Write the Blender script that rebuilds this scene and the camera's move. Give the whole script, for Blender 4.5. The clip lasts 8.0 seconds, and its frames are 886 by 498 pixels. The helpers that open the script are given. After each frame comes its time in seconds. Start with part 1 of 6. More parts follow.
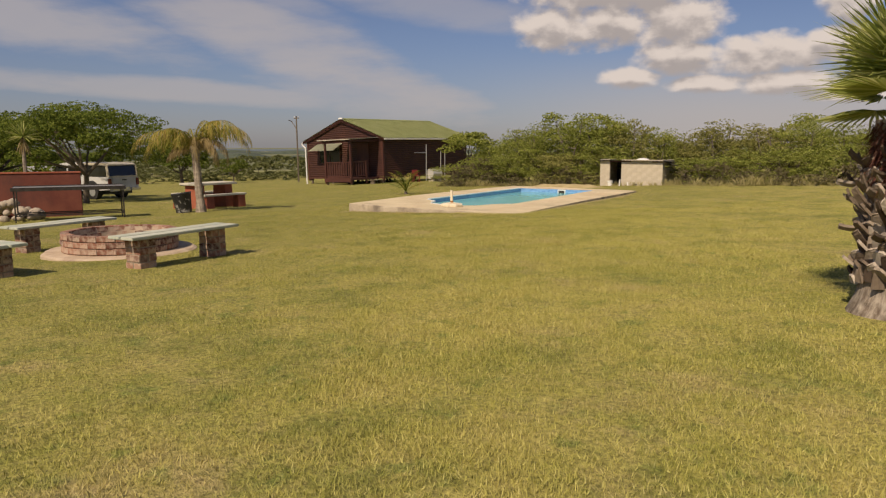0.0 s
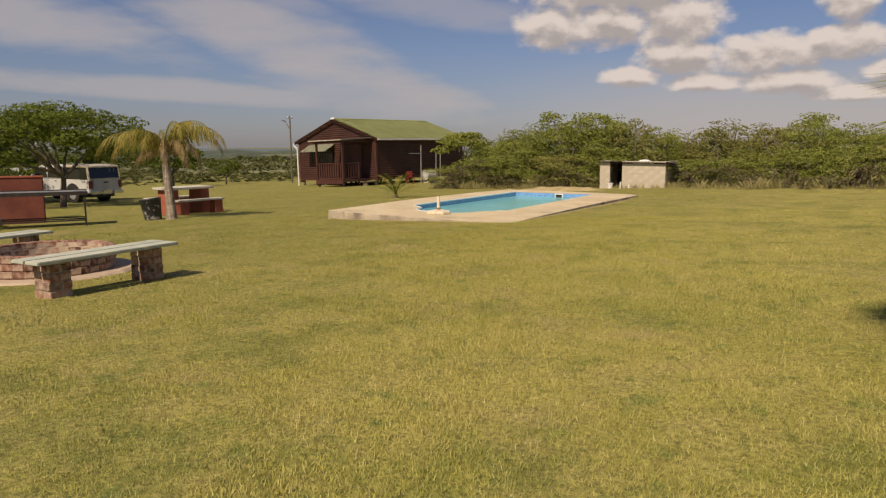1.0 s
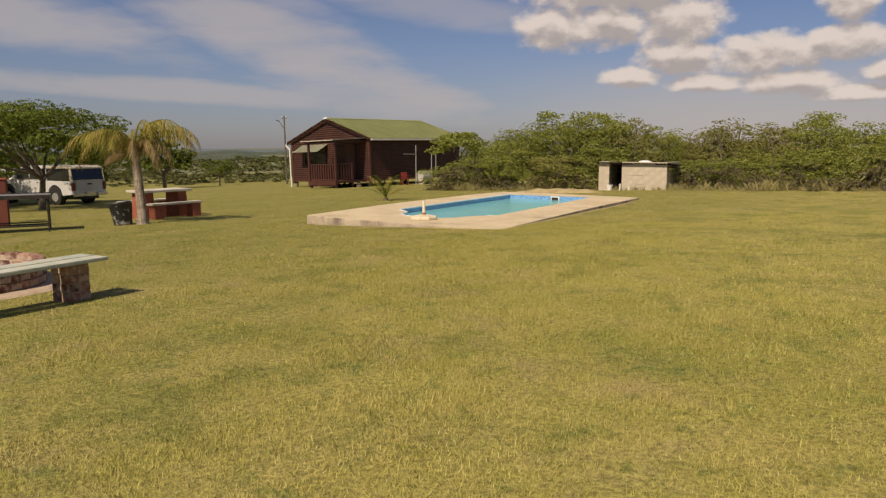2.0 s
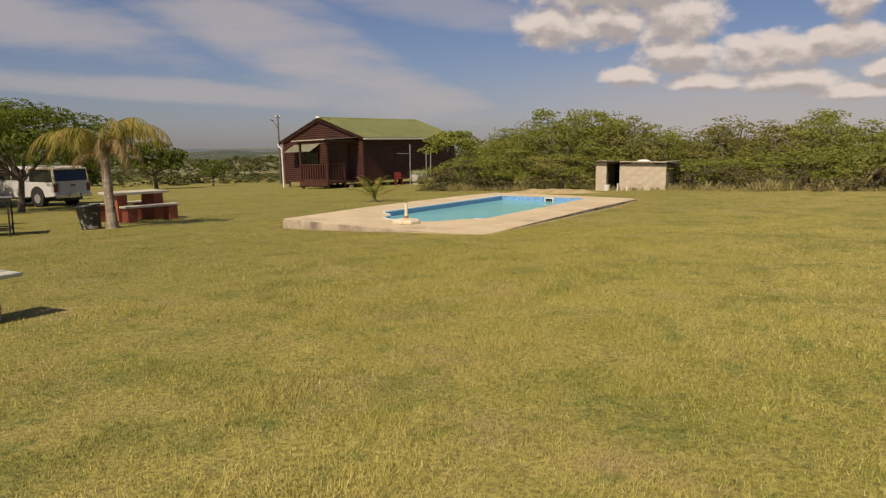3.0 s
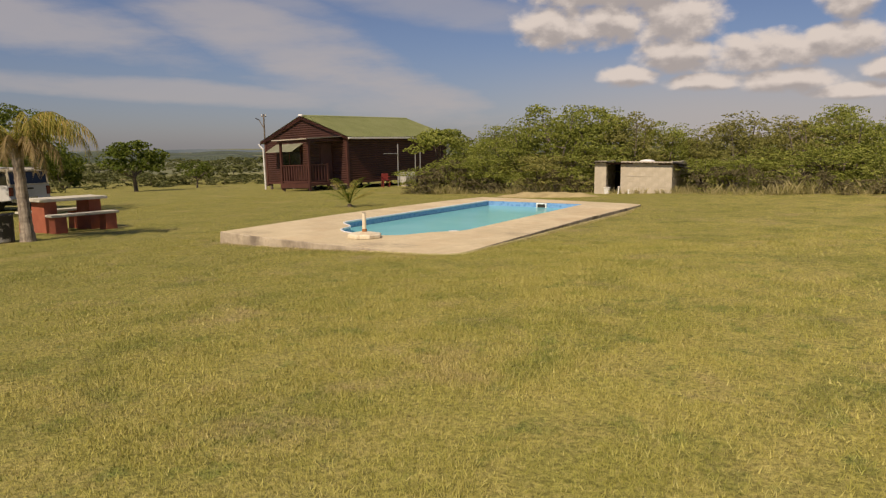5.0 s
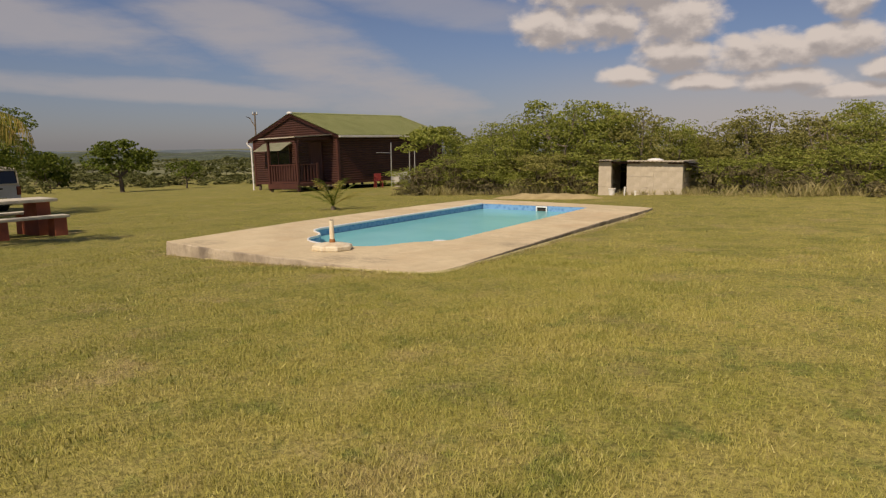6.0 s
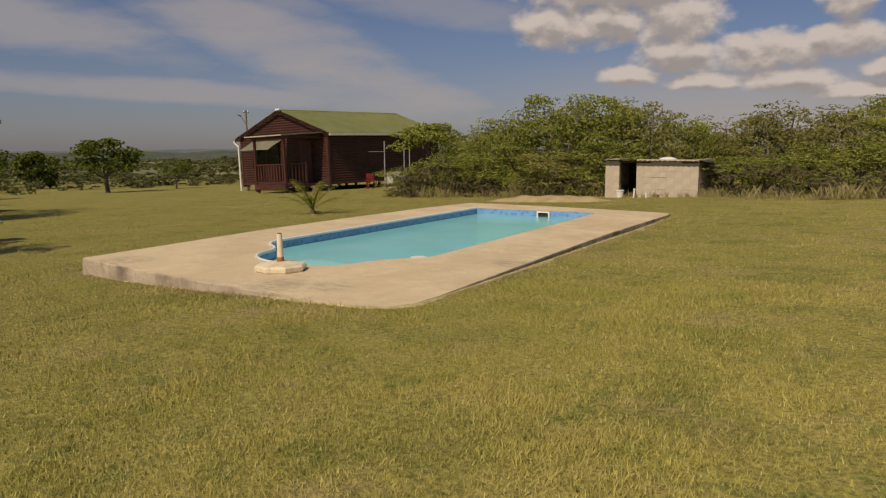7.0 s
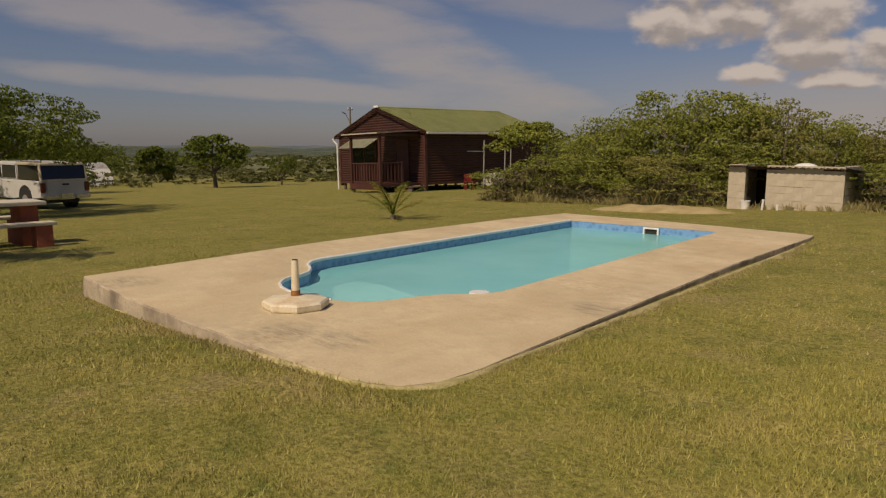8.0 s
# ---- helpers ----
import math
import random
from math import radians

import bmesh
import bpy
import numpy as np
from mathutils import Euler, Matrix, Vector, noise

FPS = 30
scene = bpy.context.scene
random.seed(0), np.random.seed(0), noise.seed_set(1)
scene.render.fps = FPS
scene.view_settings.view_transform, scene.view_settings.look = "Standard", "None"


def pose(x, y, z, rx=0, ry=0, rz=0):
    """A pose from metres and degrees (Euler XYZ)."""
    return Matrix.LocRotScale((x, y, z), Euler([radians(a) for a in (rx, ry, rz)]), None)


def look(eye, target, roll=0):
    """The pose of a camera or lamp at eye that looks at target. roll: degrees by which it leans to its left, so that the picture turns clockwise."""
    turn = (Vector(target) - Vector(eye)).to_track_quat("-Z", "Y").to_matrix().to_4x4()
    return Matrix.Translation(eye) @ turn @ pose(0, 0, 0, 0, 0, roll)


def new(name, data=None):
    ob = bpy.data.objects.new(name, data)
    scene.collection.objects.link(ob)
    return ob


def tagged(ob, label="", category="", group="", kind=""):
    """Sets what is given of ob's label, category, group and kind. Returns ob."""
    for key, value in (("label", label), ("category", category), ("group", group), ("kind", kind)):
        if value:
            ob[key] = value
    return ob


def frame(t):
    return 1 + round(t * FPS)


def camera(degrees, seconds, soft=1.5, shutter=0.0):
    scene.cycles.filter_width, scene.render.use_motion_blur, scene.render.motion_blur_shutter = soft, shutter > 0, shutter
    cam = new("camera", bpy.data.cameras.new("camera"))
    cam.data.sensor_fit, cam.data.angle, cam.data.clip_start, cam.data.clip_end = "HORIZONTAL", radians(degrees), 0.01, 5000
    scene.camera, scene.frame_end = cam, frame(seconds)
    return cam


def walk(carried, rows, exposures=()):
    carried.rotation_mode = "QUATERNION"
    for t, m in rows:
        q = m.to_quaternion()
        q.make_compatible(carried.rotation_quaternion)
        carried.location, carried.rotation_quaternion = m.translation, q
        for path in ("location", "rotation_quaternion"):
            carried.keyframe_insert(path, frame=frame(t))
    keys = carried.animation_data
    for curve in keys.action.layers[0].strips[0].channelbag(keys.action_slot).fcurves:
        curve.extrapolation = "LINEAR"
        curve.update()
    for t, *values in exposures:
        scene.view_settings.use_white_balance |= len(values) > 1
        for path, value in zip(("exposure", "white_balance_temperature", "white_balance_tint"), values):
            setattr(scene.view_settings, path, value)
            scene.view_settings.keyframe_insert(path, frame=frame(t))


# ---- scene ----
# camera: seconds, eye x y z, heading, pitch, lean to the left (degrees)
cam = camera(63.29, 8.0, 1.25)
ROWS = [
    (0, 11.133, -12.302, 1.347, 34.83, -8.31, 0.03),
    (0.5, 10.896, -11.684, 1.365, 34.85, -8.34, -0.14),
    (1, 10.652, -11.113, 1.397, 34.85, -8.34, -0.05),
    (1.5, 10.457, -10.605, 1.396, 34.86, -8.29, -0.03),
    (3, 10.044, -9.263, 1.377, 34.89, -8.35, -0.22),
    (3.5, 9.913, -8.842, 1.376, 34.87, -8.34, -0.26),
    (4, 9.730, -8.345, 1.394, 34.91, -8.38, -0.28),
    (4.5, 9.487, -7.793, 1.367, 34.87, -8.36, -0.31),
    (6, 8.405, -5.702, 1.266, 34.79, -8.34, -0.35),
    (6.5, 8.022, -4.919, 1.216, 34.80, -8.34, -0.33),
    (7, 7.570, -4.089, 1.205, 34.87, -8.36, -0.35),
    (7.5, 7.209, -3.254, 1.220, 37.29, -8.39, -0.16),
    (8, 6.804, -2.445, 1.234, 43.43, -8.45, 0.33),
]
walk(cam, [(t, pose(x, y, z, 90 + p, 0, h) @ pose(0, 0, 0, 0, 0, lean)) for t, x, y, z, h, p, lean in ROWS],
     [(0, 0.0, 7400, 16), (4.5, 0.0, 7400, 16), (6, -0.15, 7400, 16), (6.5, -0.23, 7400, 16), (7, -0.35, 7450, 16), (8, -0.47, 7750, 17)])

# ---- light ----
SUN_FROM = Vector((0.06, -1.0, 1.08)).normalized()
SUN_EL = math.asin(SUN_FROM.z)
sun_data = bpy.data.lights.new("sun", "SUN")
sun_data.energy, sun_data.angle, sun_data.color = 4.6, radians(0.6), (1.0, 0.91, 0.77)
sun = new("sun", sun_data)
sun.matrix_world = look(SUN_FROM * 50, (0, 0, 0))

world = bpy.data.worlds.new("sky")
scene.world = world
world.use_nodes = True
wn, wl = world.node_tree.nodes, world.node_tree.links
wn.clear()


def wnode(kind, **inputs):
    n = wn.new(kind)
    for k, v in inputs.items():
        n.inputs[k.replace("_", " ")].default_value = v
    return n


def wmath(op, a, b=None, clamp=False):
    n = wn.new("ShaderNodeMath")
    n.operation, n.use_clamp = op, clamp
    for i, v in enumerate((a, b)):
        if v is None:
            continue
        if isinstance(v, (int, float)):
            n.inputs[i].default_value = v
        else:
            wl.new(v, n.inputs[i])
    return n.outputs[0]


def wramp(value, lo, hi):
    n = wn.new("ShaderNodeMapRange")
    n.interpolation_type = "SMOOTHSTEP"
    wl.new(value, n.inputs["Value"])
    n.inputs["From Min"].default_value, n.inputs["From Max"].default_value = lo, hi
    return n.outputs["Result"]


sky = wn.new("ShaderNodeTexSky")
sky.sky_type, sky.sun_disc = "NISHITA", False
sky.sun_elevation, sky.sun_rotation = SUN_EL, math.atan2(SUN_FROM.x, SUN_FROM.y)
sky.air_density, sky.dust_density, sky.ozone_density = 1.0, 0.4, 3.0
coord = wn.new("ShaderNodeTexCoord")
split = wn.new("ShaderNodeSeparateXYZ")
wl.new(coord.outputs["Generated"], split.inputs[0])
up = wmath("MAXIMUM", split.outputs["Z"], 0.0)
lift = wmath("ADD", up, 0.10)
# a flat cloud layer seen in perspective
px, py = wmath("DIVIDE", split.outputs["X"], lift), wmath("DIVIDE", split.outputs["Y"], lift)
plane = wn.new("ShaderNodeCombineXYZ")
wl.new(px, plane.inputs[0])
wl.new(py, plane.inputs[1])


def wnoise(vec, scale, detail, rough, loc, rot=0.0, sc=(1, 1, 1)):
    m = wn.new("ShaderNodeMapping")
    m.inputs["Location"].default_value, m.inputs["Rotation"].default_value, m.inputs["Scale"].default_value = loc, (0, 0, rot), sc
    wl.new(vec, m.inputs[0])
    n = wnode("ShaderNodeTexNoise", Scale=scale, Detail=detail, Roughness=rough)
    wl.new(m.outputs[0], n.inputs["Vector"])
    return n.outputs["Fac"]


bearing = wmath("ARCTAN2", split.outputs["X"], split.outputs["Y"])
height = split.outputs["Z"]
dome = wn.new("ShaderNodeCombineXYZ")
wl.new(bearing, dome.inputs[0])
wl.new(height, dome.inputs[1])


def patch(b0, bw, z0, zw, slope=0.0, up_by=0.0):
    """1 in the middle of a tilted ellipse on the sky, 0 at its edge, below 0 outside. bearing, half width, height, half height, fall per radian."""
    du = wmath("SUBTRACT", bearing, b0)
    dz = wmath("SUBTRACT", wmath("ADD", height, up_by), z0)
    dz = wmath("ADD", dz, wmath("MULTIPLY", du, slope)) if slope else dz
    du, dz = wmath("DIVIDE", du, bw), wmath("DIVIDE", dz, zw)
    return wmath("SUBTRACT", 1.0, wmath("ADD", wmath("MULTIPLY", du, du), wmath("MULTIPLY", dz, dz)))


streak = wnoise(plane.outputs[0], 0.5, 8, 0.58, (3.1, 1.7, 0), radians(20), (0.3, 1.2, 1))
wisp = wnoise(dome.outputs[0], 9.0, 7, 0.6, (1.3, 0.4, 0), radians(-14), (0.6, 2.4, 1))
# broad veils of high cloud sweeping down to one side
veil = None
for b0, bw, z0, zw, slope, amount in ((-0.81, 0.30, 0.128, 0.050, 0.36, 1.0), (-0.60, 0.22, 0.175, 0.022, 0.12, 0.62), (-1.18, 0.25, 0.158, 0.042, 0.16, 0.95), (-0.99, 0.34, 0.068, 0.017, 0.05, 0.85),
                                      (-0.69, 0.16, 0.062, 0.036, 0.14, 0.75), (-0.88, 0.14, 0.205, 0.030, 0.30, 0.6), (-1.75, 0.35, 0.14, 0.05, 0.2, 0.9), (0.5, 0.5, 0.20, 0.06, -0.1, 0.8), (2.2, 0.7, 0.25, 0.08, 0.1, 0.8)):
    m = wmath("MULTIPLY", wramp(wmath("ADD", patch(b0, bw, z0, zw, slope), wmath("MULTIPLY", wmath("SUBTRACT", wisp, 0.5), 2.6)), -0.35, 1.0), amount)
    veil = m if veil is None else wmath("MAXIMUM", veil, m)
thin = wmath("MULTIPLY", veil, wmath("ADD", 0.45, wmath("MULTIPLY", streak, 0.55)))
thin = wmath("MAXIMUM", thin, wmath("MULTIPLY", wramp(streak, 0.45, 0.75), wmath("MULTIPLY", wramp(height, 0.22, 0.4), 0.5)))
# pale haze low on the cloudy side, and a little along the whole skyline
low = wmath("SUBTRACT", 1.0, wramp(height, 0.03, 0.14))
haze = wmath("MULTIPLY", wmath("ADD", 0.10, wmath("MULTIPLY", wramp(bearing, -0.66, -0.22), 0.66)), low)
thin = wmath("MAXIMUM", thin, haze)
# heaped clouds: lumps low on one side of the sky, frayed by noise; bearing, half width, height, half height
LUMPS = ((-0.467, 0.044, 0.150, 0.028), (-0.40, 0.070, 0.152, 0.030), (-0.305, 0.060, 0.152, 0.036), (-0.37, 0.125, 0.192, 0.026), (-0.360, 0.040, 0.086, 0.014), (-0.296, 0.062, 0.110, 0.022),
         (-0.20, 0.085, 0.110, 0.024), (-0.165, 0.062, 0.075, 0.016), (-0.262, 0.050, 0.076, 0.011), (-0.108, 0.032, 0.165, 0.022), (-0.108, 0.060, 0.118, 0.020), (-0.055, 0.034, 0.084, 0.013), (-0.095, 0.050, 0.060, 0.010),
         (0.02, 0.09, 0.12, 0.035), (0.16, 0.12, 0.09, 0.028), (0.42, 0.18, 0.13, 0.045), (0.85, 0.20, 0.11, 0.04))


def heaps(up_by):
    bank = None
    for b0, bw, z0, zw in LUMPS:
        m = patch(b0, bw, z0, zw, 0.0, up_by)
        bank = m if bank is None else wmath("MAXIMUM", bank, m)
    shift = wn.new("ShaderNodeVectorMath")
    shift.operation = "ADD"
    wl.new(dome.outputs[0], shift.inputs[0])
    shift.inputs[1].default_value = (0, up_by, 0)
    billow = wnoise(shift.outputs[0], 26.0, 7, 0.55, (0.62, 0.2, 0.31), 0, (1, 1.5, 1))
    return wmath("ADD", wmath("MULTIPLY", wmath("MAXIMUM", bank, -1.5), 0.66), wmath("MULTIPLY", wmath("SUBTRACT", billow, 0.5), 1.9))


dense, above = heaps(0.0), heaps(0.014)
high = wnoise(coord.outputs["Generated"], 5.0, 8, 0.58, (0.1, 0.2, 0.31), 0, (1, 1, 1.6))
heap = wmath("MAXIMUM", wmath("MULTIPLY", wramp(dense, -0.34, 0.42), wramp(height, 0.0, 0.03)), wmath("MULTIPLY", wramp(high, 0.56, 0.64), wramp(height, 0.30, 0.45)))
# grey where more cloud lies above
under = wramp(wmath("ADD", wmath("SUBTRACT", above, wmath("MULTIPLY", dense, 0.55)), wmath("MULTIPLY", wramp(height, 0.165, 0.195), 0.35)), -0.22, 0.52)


def wmix(fac, a, b):
    n = wn.new("ShaderNodeMix")
    n.data_type = "RGBA"
    wl.new(fac, n.inputs[0])
    for i, v in ((6, a), (7, b)):
        if isinstance(v, tuple):
            n.inputs[i].default_value = v
        else:
            wl.new(v, n.inputs[i])
    return n.outputs[2]


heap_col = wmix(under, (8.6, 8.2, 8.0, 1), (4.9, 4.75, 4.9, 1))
tint = wn.new("ShaderNodeMix")
tint.data_type, tint.blend_type = "RGBA", "MULTIPLY"
tint.inputs[0].default_value = 1.0
wl.new(sky.outputs[0], tint.inputs[6])
wl.new(wmix(wramp(split.outputs["Z"], 0.0, 0.16), (0.53, 0.585, 0.82, 1), (0.65, 0.69, 0.885, 1)), tint.inputs[7])
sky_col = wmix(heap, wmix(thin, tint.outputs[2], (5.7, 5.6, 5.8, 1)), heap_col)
back = wnode("ShaderNodeBackground", Strength=0.075)
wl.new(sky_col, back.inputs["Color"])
wl.new(back.outputs[0], wn.new("ShaderNodeOutputWorld").inputs[0])
scene.view_settings.exposure = 0.0

# ---- materials ----


class Mat:
    """A small builder for node materials."""

    def __init__(self, name, rough=0.8, metal=0.0, spec=0.5):
        self.m = bpy.data.materials.new(name)
        self.m.use_nodes = True
        self.n, self.l = self.m.node_tree.nodes, self.m.node_tree.links
        self.b = self.n["Principled BSDF"]
        self.b.inputs["Roughness"].default_value = rough
        self.b.inputs["Metallic"].default_value = metal
        self.b.inputs["Specular IOR Level"].default_value = spec
        self.pos = self.n.new("ShaderNodeTexCoord").outputs["Object"]

    def put(self, socket, value):
        if isinstance(value, (int, float, tuple)):
            socket.default_value = value
        else:
            self.l.new(value, socket)

    def scaled(self, sc, vec=None):
        m = self.n.new("ShaderNodeMapping")
        m.inputs["Scale"].default_value = sc
        self.l.new(vec or self.pos, m.inputs[0])
        return m.outputs[0]

    def noise(self, scale, detail=4, rough=0.55, vec=None):
        n = self.n.new("ShaderNodeTexNoise")
        n.inputs["Scale"].default_value, n.inputs["Detail"].default_value, n.inputs["Roughness"].default_value = scale, detail, rough
        self.l.new(vec or self.pos, n.inputs["Vector"])
        return n.outputs["Fac"]

    def ramp(self, fac, *stops):
        n = self.n.new("ShaderNodeValToRGB")
        e = n.color_ramp.elements
        while len(e) < len(stops):
            e.new(0.5)
        for el, (p, c) in zip(e, stops):
            el.position, el.color = p, (*c, 1) if not isinstance(c, (int, float)) else (c, c, c, 1)
        self.l.new(fac, n.inputs[0])
        return n.outputs[0]

    def mix(self, fac, a, b, blend="MIX"):
        n = self.n.new("ShaderNodeMix")
        n.data_type, n.blend_type = "RGBA", blend
        self.put(n.inputs[0], fac)
        self.put(n.inputs[6], (*a, 1) if isinstance(a, tuple) and len(a) == 3 else a)
        self.put(n.inputs[7], (*b, 1) if isinstance(b, tuple) and len(b) == 3 else b)
        return n.outputs[2]

    def math(self, op, a, b=0.0):
        n = self.n.new("ShaderNodeMath")
        n.operation = op
        self.put(n.inputs[0], a)
        self.put(n.inputs[1], b)
        return n.outputs[0]

    def random(self):
        return self.n.new("ShaderNodeObjectInfo").outputs["Random"]

    def island(self):
        return self.n.new("ShaderNodeNewGeometry").outputs["Random Per Island"]

    def colour(self, v):
        self.put(self.b.inputs["Base Color"], (*v, 1) if isinstance(v, tuple) and len(v) == 3 else v)
        return self

    def bump(self, height, strength=0.4, dist=0.01):
        n = self.n.new("ShaderNodeBump")
        n.inputs["Strength"].default_value, n.inputs["Distance"].default_value = strength, dist
        self.l.new(height, n.inputs["Height"])
        self.l.new(n.outputs[0], self.b.inputs["Normal"])
        return self


def worn(name, a, b, scale=6.0, rough=0.8, metal=0.0, fine=60.0, strength=0.3, dist=0.004, stains=None, spec=0.4):
    """Two tones in patches, a fine grain, and an optional stain colour."""
    m = Mat(name, rough, metal, spec)
    c = m.mix(m.ramp(m.noise(scale, 5), (0.35, 0.0), (0.65, 1.0)), a, b)
    c = m.mix(0.35, c, m.ramp(m.noise(fine, 3), (0.3, 0.55), (0.7, 1.0)), "MULTIPLY")
    if stains:
        c = m.mix(m.ramp(m.noise(scale * 0.6, 6, 0.65, m.scaled((1, 1, 0.5))), (0.52, 0.0), (0.7, 0.85)), c, stains)
    m.colour(c)
    return m.bump(m.noise(fine, 4), strength, dist).m


def leafy(name, a, b, c, rough=0.75):
    """Leaves: tone varies from leaf to leaf and from plant to plant."""
    m = Mat(name, rough, 0.0, 0.12)
    col = m.ramp(m.island(), (0.0, a), (0.55, b), (1.0, c))
    col = m.mix(m.math("MULTIPLY", m.random(), 0.35), col, b)
    patch = m.ramp(m.noise(0.9, 3), (0.3, 0.65), (0.7, 1.0))
    m.colour(m.mix(0.7, col, patch, "MULTIPLY"))
    t = m.n.new("ShaderNodeBsdfTranslucent")
    m.l.new(col, t.inputs["Color"])
    s = m.n.new("ShaderNodeMixShader")
    s.inputs[0].default_value = 0.36
    m.l.new(m.b.outputs[0], s.inputs[1])
    m.l.new(t.outputs[0], s.inputs[2])
    m.l.new(s.outputs[0], m.n["Material Output"].inputs[0])
    return m.m


def lawn_tone(m):
    """Broad and small patches shared by the soil and the blades: olive, straw, clover green and bare sand."""
    big, mid = m.noise(0.45, 4, 0.6), m.noise(2.2, 5, 0.65)
    col = m.mix(m.ramp(big, (0.35, 0.0), (0.65, 1.0)), (0.345, 0.335, 0.076), (0.475, 0.42, 0.118))
    col = m.mix(m.ramp(mid, (0.42, 0.0), (0.72, 0.7)), col, (0.555, 0.455, 0.165))
    col = m.mix(m.ramp(m.noise(1.3, 6, 0.7), (0.50, 0.0), (0.64, 0.75)), col, (0.20, 0.225, 0.05))
    col = m.mix(m.ramp(m.noise(4.2, 4, 0.6, m.scaled((1.1, 0.9, 1))), (0.57, 0.0), (0.68, 0.7)), col, (0.175, 0.235, 0.055))
    # lusher towards the pool, drier towards the palm
    axis_x = m.n.new("ShaderNodeSeparateXYZ")
    m.l.new(m.pos, axis_x.inputs[0])
    wet = m.n.new("ShaderNodeMapRange")
    m.l.new(m.math("ADD", axis_x.outputs["X"], m.math("MULTIPLY", m.noise(0.3, 3), 4.0)), wet.inputs["Value"])
    wet.inputs["From Min"].default_value, wet.inputs["From Max"].default_value = 10.5, 3.5
    col = m.mix(m.math("MULTIPLY", wet.outputs["Result"], 0.48), col, (0.205, 0.208, 0.046))
    return m.mix(m.ramp(m.noise(0.9, 6, 0.72, m.scaled((0.9, 1.1, 1))), (0.55, 0.0), (0.68, 0.6)), col, (0.50, 0.375, 0.205))


def lawn_material():
    m = Mat("lawn", 0.9, 0, 0.15)
    fine = m.noise(38, 4, 0.7)
    col = lawn_tone(m)
    col = m.mix(m.ramp(m.noise(17, 5, 0.7), (0.46, 0.0), (0.66, 0.38)), col, (0.56, 0.455, 0.175))
    col = m.mix(m.ramp(m.noise(19, 5, 0.7, m.scaled((1, 1.1, 1))), (0.47, 0.0), (0.66, 0.36)), col, (0.14, 0.145, 0.032))
    col = m.mix(0.85, col, m.ramp(fine, (0.36, 0.34), (0.62, 1.0)), "MULTIPLY")
    # beyond the mown lawn the plain turns to grey-green scrub
    far = m.n.new("ShaderNodeVectorMath")
    far.operation = "LENGTH"
    m.l.new(m.scaled((1, 1, 0)), far.inputs[0])
    reach = m.math("ADD", far.outputs["Value"], m.math("MULTIPLY", m.noise(0.05, 4), 30.0))
    k = m.n.new("ShaderNodeMapRange")
    m.l.new(reach, k.inputs["Value"])
    k.inputs["From Min"].default_value, k.inputs["From Max"].default_value = 78, 120
    wild = m.mix(m.ramp(m.noise(0.06, 5), (0.4, 0.0), (0.6, 1.0)), (0.13, 0.14, 0.075), (0.20, 0.20, 0.11))
    m.colour(m.mix(k.outputs["Result"], col, wild))
    return m.bump(m.mix(0.5, fine, m.noise(120, 3)), 0.8, 0.03).m


LAWN = lawn_material()


def blade_material():
    m = Mat("grass_blade", 0.75, 0, 0.12)
    col = m.ramp(m.island(), (0.0, (0.10, 0.115, 0.024)), (0.35, (0.265, 0.262, 0.055)), (0.78, (0.46, 0.41, 0.13)), (1.0, (0.64, 0.56, 0.27)))
    m.colour(m.mix(0.58, col, lawn_tone(m)))
    return m.m


BLADE = blade_material()


STAINS = ((2.95, 0.12, 0.36), (3.35, 0.30, 0.25), (0.5, 0.15, 0.35), (4.0, 2.2, 0.3))


def deck_material():
    m = Mat("deck_concrete", 0.9, 0, 0.3)
    c = m.mix(m.ramp(m.noise(1.1, 5, 0.6), (0.35, 0.0), (0.65, 1.0)), (0.58, 0.475, 0.30), (0.73, 0.61, 0.395))
    c = m.mix(m.ramp(m.noise(4.5, 6, 0.7), (0.48, 0.0), (0.74, 0.45)), c, (0.44, 0.35, 0.235))
    c = m.mix(m.ramp(m.noise(0.8, 5, 0.65, m.scaled((1.2, 0.9, 1))), (0.50, 0.0), (0.66, 0.55)), c, (0.55, 0.40, 0.235))
    streak = m.noise(1.9, 7, 0.72, m.scaled((0.8, 1.7, 1)))
    c = m.mix(m.ramp(streak, (0.50, 0.0), (0.70, 0.28)), c, (0.40, 0.30, 0.21))
    blot = m.math("MULTIPLY", m.ramp(m.noise(0.55, 3), (0.48, 0.0), (0.60, 1.0)), m.ramp(m.noise(9, 6, 0.75, m.scaled((0.9, 1.2, 1))), (0.46, 0.0), (0.66, 0.25)))
    c = m.mix(blot, c, (0.20, 0.165, 0.13))
    # old scorch marks and damp stains
    for x, y, r in STAINS:
        d = m.n.new("ShaderNodeVectorMath")
        d.operation = "DISTANCE"
        m.l.new(m.scaled((1, 1, 0)), d.inputs[0])
        d.inputs[1].default_value = (x, y, 0)
        near = m.math("SUBTRACT", 1.0, m.math("DIVIDE", d.outputs["Value"], r))
        edge = m.math("MULTIPLY", m.ramp(near, (0.0, 0.0), (0.5, 1.0)), m.ramp(m.noise(7, 6, 0.75, m.scaled((0.7, 1.6, 1))), (0.42, 0.0), (0.62, 0.55)))
        c = m.mix(edge, c, (0.22, 0.175, 0.135))
    c = m.mix(0.4, c, m.ramp(m.noise(55, 4, 0.7), (0.3, 0.6), (0.7, 1.0)), "MULTIPLY")
    m.colour(c)
    return m.bump(m.mix(0.5, m.noise(40, 4), m.noise(9, 5)), 0.45, 0.01).m


